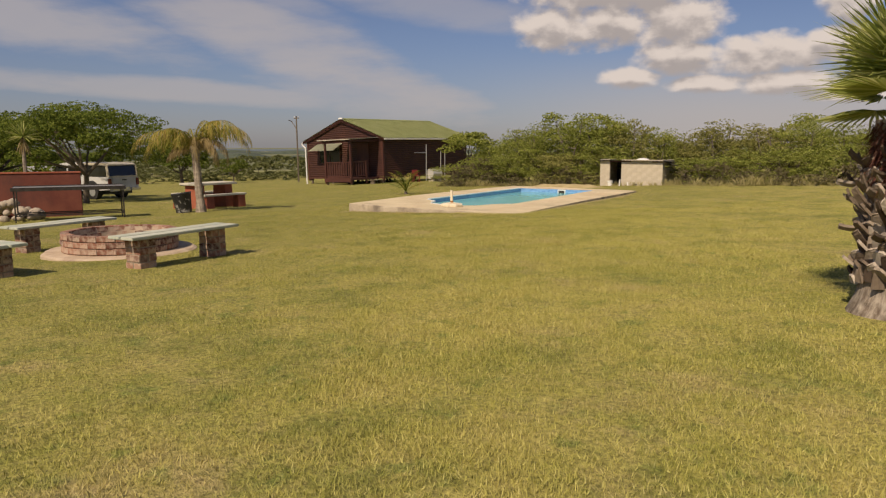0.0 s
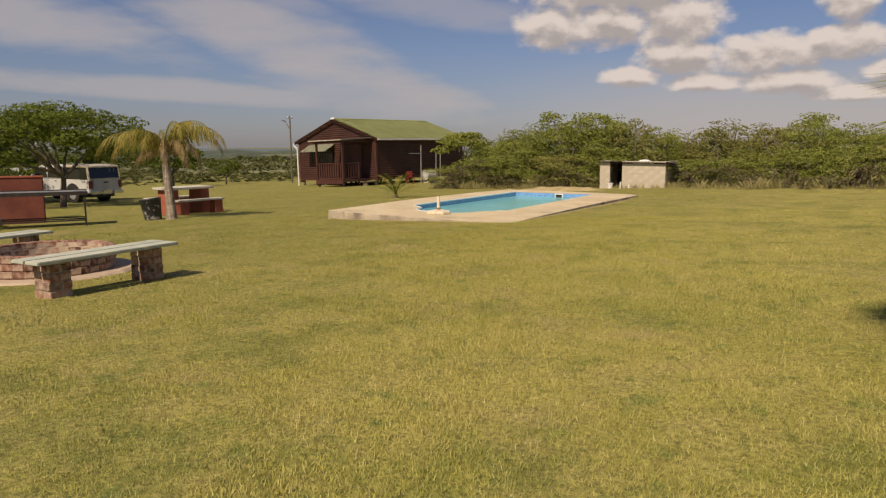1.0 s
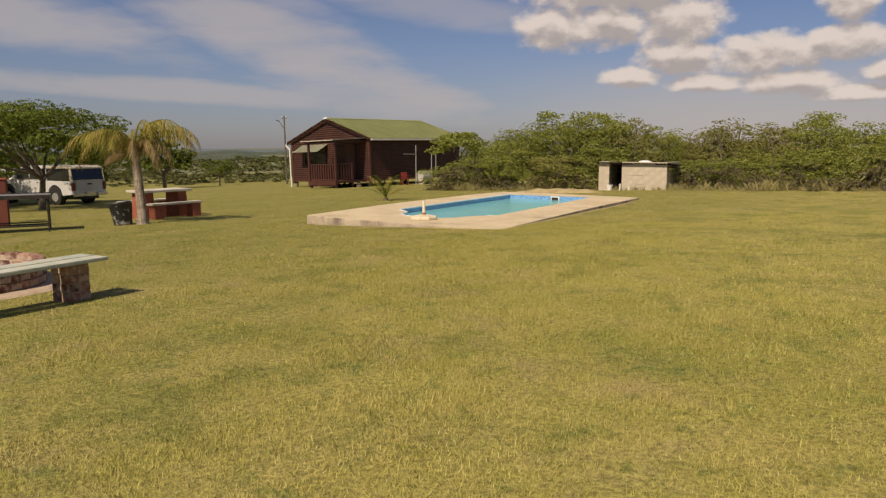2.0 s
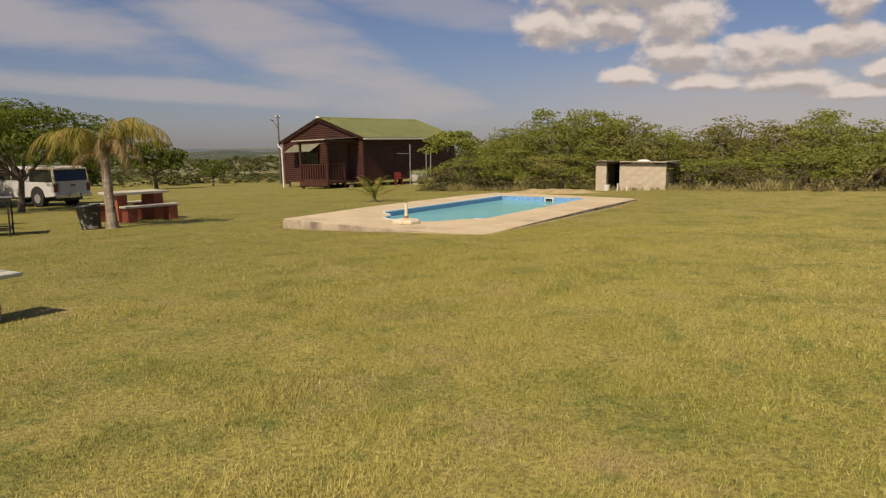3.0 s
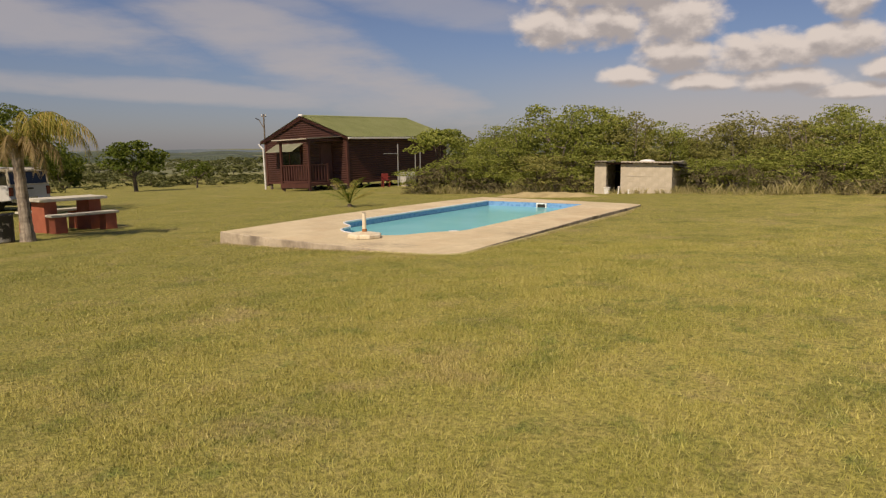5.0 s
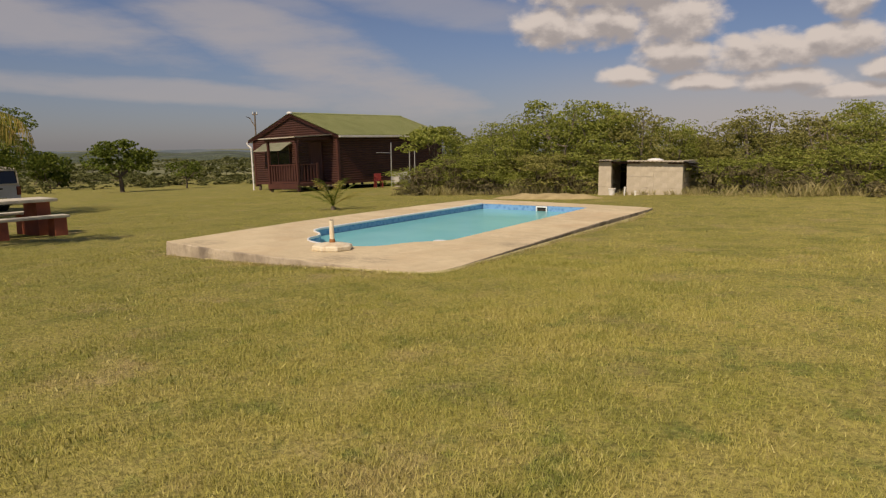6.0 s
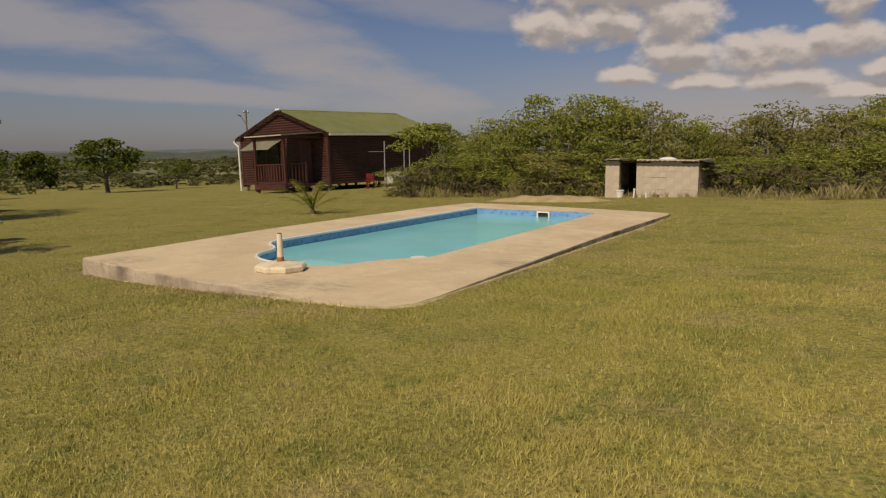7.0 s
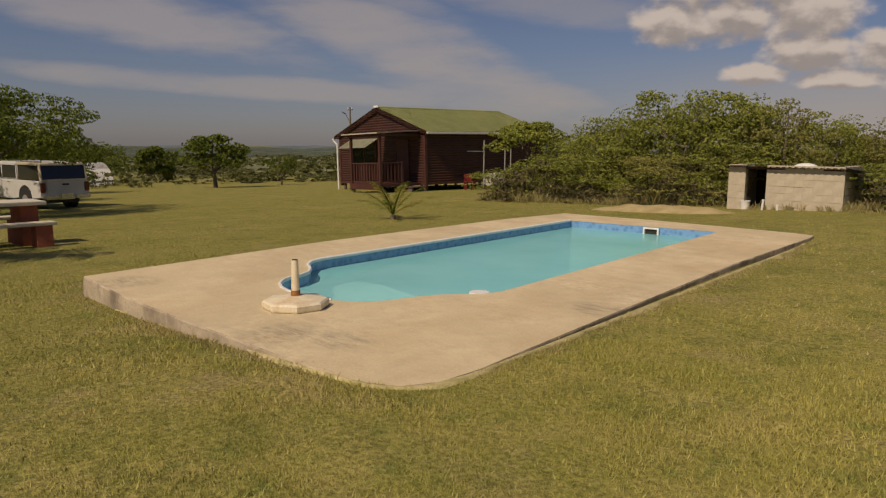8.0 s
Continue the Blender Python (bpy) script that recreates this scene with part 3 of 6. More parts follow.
    for a, c in zip(rings, rings[1:]):
        for i in range(8):
            b.faces.new((a[i], a[(i + 1) % 8], c[(i + 1) % 8], c[i]))
    b.faces.new(rings[-1])
    b.faces.new(rings[0][::-1])
    part("base", b, CREAM, st)
    part("tube", tubes(((0, 0, 0.07), (-0.012, 0.012, 0.35), 0.031, 0.026), n=16), CREAM, st, "pale plastic tube")
    part("collar", tubes(((0, 0, 0.075), (0, 0, 0.125), 0.038, 0.033), n=16), RUST, st, "rusted collar")
    # dark disc painted as the shaded hollow of the tube
    part("cap", tubes(((-0.012, 0.012, 0.35), (-0.012, 0.012, 0.356), 0.022), n=12), INTERIOR_SHADE, st)


build_pool()

# ---- wooden house ----
AWNING = worn("faded_green_awning", (0.36, 0.37, 0.25), (0.44, 0.44, 0.31), 3, 0.7, 0, 40, 0.1, 0.003)
STEEL = worn("dark_steel", (0.045, 0.04, 0.035), (0.08, 0.07, 0.06), 12, 0.6, 0.6, 70)
HOUSE_YAW = 85.8 - 90
HB = -0.87


def build_house():
    # local axes: x to the viewer's right along the gable, y back along the side; origin at the near corner on the ground
    h = thing("wooden_house", pose(-15.63, 20.14, HB + 0.02, 0.3, -1.9, HOUSE_YAW), "dark brown log-clad cabin on stilts with a green sheet roof", "house")
    W, L, FLOOR, EAVE, RIDGE = 6.55, 7.95, 0.34, 2.57, 3.72
    # half-round log courses
    course = 0.115

    def clad(name, x0, x1, y, flip, side=False, gable=False):
        """A wall built up of half-round logs, each its own piece."""
        z, top = (EAVE, RIDGE - 0.05) if gable else (FLOOR, EAVE)
        core = bmesh.new()
        if gable:
            f = core.faces.new([core.verts.new(p) for p in ((x0, y, EAVE), (x1, y, EAVE), ((x0 + x1) / 2, y, RIDGE))])
        else:
            f = core.faces.new([core.verts.new((y, a, c) if side else (a, y, c)) for a, c in ((x0, FLOOR), (x1, FLOOR), (x1, EAVE), (x0, EAVE))])
        wall = part(name, core, LOGS, h)
        while z < top - 0.01:
            z1 = min(z + course, top)
            b = bmesh.new()
            lines = []
            for off, zz in ((0.0, z), (0.022, z + 0.015), (0.034, (z + z1) / 2), (0.022, z1 - 0.015), (0.0, z1 - 0.002)):
                k = (zz - EAVE) / (RIDGE - EAVE) * (x1 - x0) / 2 if gable else 0
                o = y + off * flip
                lines.append([b.verts.new((o, a, zz) if side else (a, o, zz)) for a in (x0 + k, x1 - k)])
            for p, q in zip(lines, lines[1:]):
                b.faces.new((p[0], p[1], q[1], q[0]))
            bmesh.ops.recalc_face_normals(b, faces=b.faces[:])
            part("log", b, LOGS, wall)
            z = z1
    clad("gable_wall", -W, 0, -0.003, -1)
    clad("gable_top", -W, 0, -0.003, -1, gable=True)
    clad("side_wall", 0.0, L, 0.003, 1, True)
    clad("side_wall", 0.0, L, -W - 0.003, -1, True)
    clad("back_wall", -W, 0, L + 0.003, 1)
    part("wall_core", boxes((-W + 0.002, -0.002, 0.002, L - 0.002, FLOOR, EAVE)), INTERIOR_SHADE, h)
    b = bmesh.new()
    v = [b.verts.new(p) for p in ((-W, L, EAVE), (0, L, EAVE), (-W / 2, L, RIDGE))]
    b.faces.new(v)
    part("back_gable", b, LOGS, h)
    for x in (-W + 0.05, 0.0):
        part("corner_post", boxes((x - 0.07, x + 0.07, -0.06, 0.08, 0.1, EAVE), bevel=0.01), TRIM, h)
    # floor beam and stilts
    part("floor_beam", boxes((-W, 0.02, -0.05, 0.05, FLOOR - 0.13, FLOOR)), TRIM, h)
    part("floor_beam", boxes((-0.05, 0.05, 0.05, L, FLOOR - 0.13, FLOOR)), TRIM, h)
    for x in (-W + 0.2, -4.4, -2.2, -0.1):
        for y in (0.1, 2.6, 5.2, 7.8):
            part("stilt", tubes(((x, y, -0.45), (x, y, FLOOR - 0.1), 0.08), n=8), BARK, h)
    # roof: two ribbed sheets
    over_x, y0, y1 = 0.28, -0.16, L + 0.3
    slope = (RIDGE - EAVE) / (W / 2)
    for s in (1, -1):
        b = bmesh.new()
        n = int((y1 - y0) / 0.055)
        prev = None
        for i in range(n + 1):
            y = y0 + (y1 - y0) * i / n
            rib = 0.028 if i % 4 == 0 else 0.0
            top = b.verts.new((-W / 2, y, RIDGE + 0.07 + rib))
            e = W / 2 + over_x
            low = b.verts.new((-W / 2 + s * e, y, RIDGE + 0.07 - slope * e + rib))
            if prev:
                b.faces.new((prev[0], top, low, prev[1]) if s < 0 else (prev[1], low, top, prev[0]))
            prev = (top, low)
        bmesh.ops.solidify(b, geom=b.faces[:], thickness=0.012)
        part("roof_sheet", b, GREEN_ROOF, h, "olive green ribbed roof sheet")
    part("ridge_cap", tubes(((-W / 2, y0, RIDGE + 0.07), (-W / 2, y1, RIDGE + 0.07), 0.06), n=10), GREEN_ROOF, h)
    part("ridge_end", boxes((-W / 2 - 0.16, -W / 2 + 0.16, y0 - 0.03, y0 + 0.12, RIDGE + 0.03, RIDGE + 0.15), bevel=0.03), WHITE_PLASTIC, h, "white ridge end cap")
    # barge boards
    for s in (1, -1):
        b = bmesh.new()
        e = W / 2 + over_x
        ps = [(-W / 2, RIDGE + 0.06), (-W / 2 + s * e, RIDGE + 0.06 - slope * e), (-W / 2 + s * e, RIDGE - 0.08 - slope * e), (-W / 2, RIDGE - 0.10)]
        f = b.faces.new([b.verts.new((x, y0 - 0.005, z)) for x, z in ps])
        bmesh.ops.solidify(b, geom=[f], thickness=0.03)
        part("barge_board", b, TRIM, h)
    ze = RIDGE + 0.02 - slope * (W / 2 + over_x)
    for x in (over_x + 0.02, -W - over_x - 0.02):
        g = part("gutter", boxes((x - 0.05, x + 0.05, y0 + 0.02, y1, ze - 0.06, ze + 0.04), bevel=0.015), GUTTER, h, "off-white gutter")
    part("soffit", boxes((0.0, over_x, y0, y1, ze - 0.02, ze)), TRIM, h)
    # downpipe at the far front corner
    x = -W - 0.10
    part("downpipe", tubes(((-W - over_x, -0.22, ze - 0.03), (-W - over_x + 0.02, -0.2, ze - 0.16), 0.045), ((-W - over_x + 0.02, -0.2, ze - 0.16), (x, -0.10, ze - 0.34), 0.045), ((x, -0.10, ze - 0.34), (x, -0.10, -0.30), 0.045), n=10), WHITE_PLASTIC, h, "white plastic downpipe")
    # porch in front of the door, beside the near corner
    PX0, PX1, PD = -2.50, -0.30, 2.28
    part("porch_deck", boxes((PX0, PX1, -PD, -0.04, FLOOR - 0.14, FLOOR - 0.02)), TRIM, h)
    part("porch_skirt", boxes((PX0, PX1, -PD - 0.03, -PD, FLOOR - 0.24, FLOOR)), TRIM, h)
    for x in (PX0 + 0.1, PX1 - 0.1):
        for y in (-PD + 0.12, -0.5):
            part("stilt", tubes(((x, y, -0.45), (x, y, FLOOR - 0.1), 0.07), n=8), BARK, h)
    b = bmesh.new()
    q = [b.verts.new(p) for p in ((PX0 - 0.30, -PD - 0.18, 2.49), (PX1 + 0.12, -PD - 0.18, 2.51), (PX1 + 0.12, -0.04, 2.62), (PX0 - 0.30, -0.04, 2.60))]
    f = b.faces.new(q)
    bmesh.ops.solidify(b, geom=[f], thickness=0.05)
    part("porch_roof", b, PALE_SHEET, h, "pale flat porch roof sheet")
    part("porch_fascia", boxes((PX0 - 0.31, PX1 + 0.13, -PD - 0.21, -PD - 0.185, 2.455, 2.505)), PALE_SHEET, h, "pale weathered fascia board")
    side = bmesh.new()
    f = side.faces.new([side.verts.new(p) for p in ((PX1 + 0.135, -PD - 0.185, 2.46), (PX1 + 0.135, -0.05, 2.57), (PX1 + 0.135, -0.05, 2.625), (PX1 + 0.135, -PD - 0.185, 2.515))])
    bmesh.ops.solidify(side, geom=[f], thickness=-0.025)
    part("porch_fascia", side, PALE_SHEET, h, "pale weathered fascia board")
    part("porch_beam", boxes((PX0 - 0.1, PX1 + 0.05, -PD - 0.02, -PD + 0.08, 2.34, 2.45)), TRIM, h)
    part("porch_beam", boxes((PX1 - 0.1, PX1, -PD + 0.08, -0.04, 2.36, 2.46)), TRIM, h)
    fy = -PD + 0.06
    for x, y, top in ((PX0 + 0.06, fy, 2.36), (PX1 - 0.06, fy, 2.36), (PX1 - 0.06, -1.05, FLOOR + 0.94), (PX0 + 0.06, -0.12, FLOOR + 0.94)):
        part("porch_post", boxes((x - 0.055, x + 0.055, y - 0.055, y + 0.055, 0.0, top), bevel=0.008), TRIM, h)
    RZ = FLOOR + 0.90

    def railing(p, q):
        p, q = Vector((*p, 0)), Vector((*q, 0))
        d = (q - p).length
        m = Matrix.Translation(p) @ (q - p).to_track_quat("X", "Z").to_matrix().to_4x4()
        bb = bmesh.new()
        box(bb, 0, d, -0.035, 0.035, RZ - 0.05, RZ, m)
        part("rail", bb, TRIM, h)
        bb = bmesh.new()
        box(bb, 0, d, -0.025, 0.025, FLOOR + 0.06, FLOOR + 0.11, m)
        part("rail", bb, TRIM, h)
        n = max(2, int(d / 0.175))
        for i in range(1, n):
            bb = bmesh.new()
            c = d * i / n
            box(bb, c - 0.032, c + 0.032, -0.018, 0.018, FLOOR + 0.10, RZ - 0.04, m)
            part("baluster", bb, TRIM, h)
    railing((PX0 + 0.06, fy), (PX1 - 0.06, fy))
    railing((PX1 - 0.06, fy), (PX1 - 0.06, -1.05))
    railing((PX0 + 0.06, fy), (PX0 + 0.06, -0.12))
    st = part("step", boxes((PX1 + 0.02, PX1 + 0.45, -0.95, -0.15, 0.13, 0.17)), BARK, h)
    part("step_support", boxes((PX1 + 0.1, PX1 + 0.4, -0.9, -0.8, -0.3, 0.13)), BARK, st)
    part("step_support", boxes((PX1 + 0.1, PX1 + 0.4, -0.3, -0.2, -0.3, 0.13)), BARK, st)
    # window with a sloping awning, and the door
    wd = part("window", boxes((-5.4, -3.5, -0.07, -0.035, 1.12, 1.18), (-5.4, -3.5, -0.07, -0.035, 2.16, 2.22), (-5.4, -5.34, -0.07, -0.035, 1.18, 2.16), (-3.56, -3.5, -0.07, -0.035, 1.18, 2.16), (-4.48, -4.42, -0.07, -0.035, 1.18, 2.16)), TRIM, h)
    for a, c in ((-5.34, -4.48), (-4.42, -3.56)):
        part("pane", boxes((a, c, -0.055, -0.045, 1.18, 2.16)), GLASS, wd)
    dr = part("door", boxes((-1.95, -1.15, -0.06, -0.038, FLOOR, 2.20)), TRIM, h, "dark stained door")
    part("door_frame", boxes((-2.04, -1.95, -0.075, -0.036, FLOOR, 2.28), (-1.15, -1.06, -0.075, -0.036, FLOOR, 2.28), (-1.95, -1.15, -0.075, -0.036, 2.20, 2.28)), TRIM, dr)
    part("handle", tubes(((-1.85, -0.08, 1.25), (-1.73, -0.08, 1.25), 0.012), n=8), CHROME, dr)
    b = bmesh.new()
    f = b.faces.new([b.verts.new(p) for p in ((-5.55, -0.85, 1.93), (-3.30, -0.85, 1.93), (-3.30, -0.04, 2.36), (-5.55, -0.04, 2.36))])
    bmesh.ops.solidify(b, geom=[f], thickness=0.02)
    part("awning", b, AWNING, h, "pale green sloping awning over the window")
    for x in (-5.5, -3.35):
        part("awning_strut", tubes(((x, -0.82, 1.92), (x, -0.05, 1.75), 0.012), n=6), STEEL, h)
    return h


build_house()


def house_spot(x, y, z=None, turn=0):
    """A pose on the ground given in the house's own axes."""
    p = pose(-15.63, 20.14, HB, 0, 0, HOUSE_YAW) @ Vector((x, y, 0))
    return pose(p.x, p.y, gz(p.x, p.y) if z is None else z, 0, 0, HOUSE_YAW + turn)


def build_house_yard():
    w = thing("washing_line_pole", house_spot(1.2, 2.4), "thin grey washing-line pole with a crossbar beside the cabin", "washing line")
    part("pole", tubes(((0, 0, -0.2), (0, 0, 2.2), 0.03), n=10), GALV, w)
    part("crossbar", tubes(((0.0, -1.05, 1.72), (0.0, 0.02, 1.70), 0.018), n=8), GALV, w)
    c = thing("plastic_chair", house_spot(1.05, 1.62, None, 60) @ Matrix.Scale(0.88, 4), "red plastic garden chair by the cabin wall", "chair")
    part("seat", boxes((-0.22, 0.22, -0.2, 0.22, 0.40, 0.44), bevel=0.015), RED_CHAIR, c)
    part("backrest", boxes((-0.21, 0.21, 0.19, 0.225, 0.44, 0.80), bevel=0.015), RED_CHAIR, c)
    for x in (-0.19, 0.19):
        for y in (-0.17, 0.19):
            part("leg", boxes((x - 0.022, x + 0.022, y - 0.022, y + 0.022, -0.02, 0.41)), RED_CHAIR, c)
        part("armrest", boxes((x - 0.03, x + 0.03, -0.18, 0.2, 0.60, 0.63), bevel=0.01), RED_CHAIR, c)
    d = thing("drum", house_spot(1.35, 2.95), "pale grey drum lying on blocks beside the cabin", "drum")
    part("barrel", tubes(((0, -0.42, 0.45), (0, 0.42, 0.45), 0.29), n=24), GREY_DRUM, d)
    for y in (-0.40, 0.0, 0.40):
        part("hoop", tubes(((0, y - 0.015, 0.45), (0, y + 0.015, 0.45), 0.298), n=24), GREY_DRUM, d)
    for y in (-0.25, 0.25):
        part("support_block", boxes((-0.2, 0.2, y - 0.08, y + 0.08, -0.05, 0.19)), BLOCK, d)
    for y in (4.0, 4.4):
        p = thing("thin_post", house_spot(1.0, y), "thin pale grey post beside the cabin", "post", "thin posts")
        part("post", tubes(((0, 0, -0.2), (0, 0, 1.82), 0.028), n=10), GALV, p)


RED_CHAIR = worn("red_plastic", (0.19, 0.026, 0.023), (0.25, 0.042, 0.036), 4, 0.45, 0, 50, 0.05, 0.002)
GREY_DRUM = worn("grey_drum", (0.50, 0.48, 0.43), (0.62, 0.60, 0.55), 4, 0.5, 0.2, 40, 0.1, 0.003)
build_house_yard()

# ---- pump shed ----


SHED_Z = -0.32


def build_shed():
    s = thing("pump_shed", pose(0.07, 14.32, SHED_Z, 0, 0, 1), "low cement-block pump shed with an open doorway and sheet roof", "shed")
    W, D, H, C = 2.44, 1.5, 0.99, 0.155
    T = 0.14
    # courses of blocks with the doorway left open
    bm = bmesh.new()
    box(bm, 0.01, 0.38, 0.006, T - 0.01, -0.2, H)
    box(bm, 0.86, W - 0.01, 0.006, T - 0.01, -0.2, H)
    part("front_core", bm, MORTAR, s)
    shared = {}

    def block(x, y, z, w, turn=False):
        key = (round(w, 3), turn)
        if key not in shared:
            b = boxes((0.002, w - 0.002, 0, T, 0.002, C - 0.002), bevel=0.004) if not turn else boxes((0, T, 0.004, w - 0.004, 0.004, C - 0.004), bevel=0.006)
            ob = part("block", b, BLOCK, s)
            shared[key] = ob.data
        else:
            ob = new("block", shared[key])
            ob.parent = s
        ob.location = (x, y + random.uniform(-0.006, 0.006), z)
    for r in range(-1, 7):
        z = r * C
        off = 0.195 if r % 2 else 0.0
        for a, b in ((0, 0.39), (0.85, W)):
            x = a
            first = True
            while x < b - 0.02:
                w = min(0.39 if not (first and off) else 0.195, b - x)
                block(x, 0, z, w)
                x += w
                first = False
        for xs in (0, W - T):
            y = T
            while y < D - 0.02:
                w = min(0.39 if y > T or not off else 0.195, D - y)
                block(xs, y, z, w, True)
                y += w
    part("back_wall", boxes((0, W, D, D + T, -0.2, H)), BLOCK, s)
    part("floor", boxes((T, W - T, T, D, -0.2, 0.02)), INTERIOR_SHADE, s)
    # dark sheet at the back stands for the shade inside the shed
    part("inner_lining", boxes((T + 0.002, W - T - 0.002, D - 0.03, D - 0.005, 0, H)), INTERIOR_SHADE, s)
    part("threshold", boxes((0.36, 0.88, -0.08, 0.2, -0.15, 0.02)), MORTAR, s)
    part("roof_beam", boxes((-0.03, W + 0.03, 0.0, 0.08, H, H + 0.035)), TRIM, s)
    b = bmesh.new()
    n = 84
    prev = None
    for i in range(n + 1):
        x = -0.08 + (W + 0.2) * i / n
        z = H + 0.06 + 0.012 * math.sin(i * math.pi / 2 * 0.98)
        pr = (b.verts.new((x, -0.13, z)), b.verts.new((x, D + 0.2, z - 0.12)))
        if prev:
            b.faces.new((prev[0], pr[0], pr[1], prev[1]))
        prev = pr
    bmesh.ops.solidify(b, geom=b.faces[:], thickness=0.006)
    part("roof_sheet", b, RUSTY_SHEET, s, "dull brown corrugated roof sheet")
    b = bmesh.new()
    f = b.faces.new([b.verts.new(p) for p in ((0.02, -0.10, H + 0.085), (0.42, -0.12, H + 0.085), (0.46, 0.5, H + 0.07), (0.05, 0.55, H + 0.075))])
    bmesh.ops.solidify(b, geom=[f], thickness=0.012)
    part("loose_sheet", b, GALV, s, "loose galvanised sheet on the roof")
    b = bmesh.new()
    f = b.faces.new([b.verts.new(p) for p in ((W - 0.02, 0.1, H + 0.03), (W + 0.42, 0.15, H - 0.11), (W + 0.42, 0.95, H - 0.16), (W - 0.02, 0.95, H - 0.02))])
    bmesh.ops.solidify(b, geom=[f], thickness=0.012)
    part("side_flap", b, RUSTY_SHEET, s)

    dome = thing("wash_basin", pose(1.61, 14.74, SHED_Z + 1.052, 0, 0, 14), "white plastic basin lying upside down on the shed roof", "basin")
    b = bmesh.new()
    bmesh.ops.create_uvsphere(b, u_segments=20, v_segments=8, radius=0.25)
    bmesh.ops.delete(b, geom=[v for v in b.verts if v.co.z < -0.01], context="VERTS")
    bmesh.ops.transform(b, matrix=Matrix.Diagonal((1, 1, 0.36, 1)), verts=b.verts)
    part("dome", b, WHITE_PLASTIC, dome, "", True)
    b = tubes(((0, 0, -0.015), (0, 0, 0.006), 0.275), n=24)
    part("rim", b, WHITE_PLASTIC, dome)

    bucket = thing("bucket", pose(0.47, 14.39, SHED_Z + 0.015), "white plastic bucket in the shed doorway", "bucket")
    b = tubes(((0, 0, 0), (0, 0, 0.24), 0.085, 0.11), n=18)
    part("body", b, WHITE_PLASTIC, bucket)
    part("rim", tubes(((0, 0, 0.225), (0, 0, 0.25), 0.118), n=18), WHITE_PLASTIC, bucket)
    for x, y, hgt, lean in ((0.93, 14.16, 0.27, 4), (1.25, 14.18, 0.16, 0)):
        p = thing("standpipe", pose(x, y, gz(x, y) - 0.03, 0, lean, 0), "short white plastic pipe standing in the grass", "pipe")
        part("pipe", tubes(((0, 0, 0), (0, 0, hgt), 0.025), n=12), WHITE_PLASTIC, p)
        part("cap", tubes(((0, 0, hgt - 0.03), (0, 0, hgt + 0.004), 0.03), n=12), WHITE_PLASTIC, p)


RUSTY_SHEET = worn("rusty_roof_sheet", (0.06, 0.05, 0.042), (0.12, 0.095, 0.075), 5, 0.8, 0.3, 50, 0.2, 0.004)
build_shed()

# ---- trees and bushes ----


def leaf_cloud(blobs, count, size, seed, flat=0.5, droop=0.0):
    """Leaf quads scattered through the outer parts of overlapping blobs. blobs: x y z rx ry rz."""
    rng = np.random.default_rng(seed)
    bl = np.array(blobs, float)
    d = rng.normal(size=(count, 3))
    d /= np.linalg.norm(d, axis=1)[:, None]
    # small sprays: several leaves share one twig end
    spray = rng.integers(0, max(2, count // 7), count)
    base = rng.normal(size=(count // 7 + 2, 3))
    base /= np.linalg.norm(base, axis=1)[:, None]
    d = base[spray] + d * 0.10
    d /= np.linalg.norm(d, axis=1)[:, None]
    rad = (0.62 + 0.42 * rng.random(count // 7 + 2) ** 0.6)[spray]
    b = bl[(spray * 7919) % len(bl)]
    c = b[:, :3] + d * b[:, 3:6] * rad[:, None]
    nrm = d * (1 - flat) + np.array([0, 0, 1.0]) * flat + rng.normal(size=(count, 3)) * 0.45
    nrm /= np.linalg.norm(nrm, axis=1)[:, None]
    a = np.cross(nrm, rng.normal(size=(count, 3)))
    a /= np.linalg.norm(a, axis=1)[:, None]
    e = np.cross(nrm, a)
    s = size * (0.6 + 0.8 * rng.random(count))[:, None]
    v = np.stack([c - a * s, c - e * s * 0.45 - nrm * 0, c + a * s, c + e * s * 0.45], 1).reshape(-1, 3)
    f = np.arange(count * 4).reshape(-1, 4)
    return v.tolist(), f.tolist()


def limbs(bm, base, tips, r0, forks=2, seed=0):
    """A tapered trunk that forks towards the blobs of the crown."""
    rng = random.Random(seed)
    for tip in tips:
        p = Vector(base)
        tip = Vector(tip)
        n = 5
        r = r0
        for i in range(n):
            k = (i + 1) / n
            q = Vector(base).lerp(tip, k) + Vector((rng.uniform(-1, 1), rng.uniform(-1, 1), rng.uniform(-0.3, 0.6))) * (0.08 * (tip - Vector(base)).length) * (1 - k)
            r1 = r0 * (1 - 0.82 * k)
            tube(bm, p, q, r, r1, 7, False)
            if forks and i >= 2:
                for _ in range(forks):
                    w = q + Vector((rng.uniform(-1, 1), rng.uniform(-1, 1), rng.uniform(0, 0.8))) * 0.22 * (tip - Vector(base)).length
                    tube(bm, q, w, r1 * 0.7, r1 * 0.2, 5, False)
            p, r = q, r1
    return bm


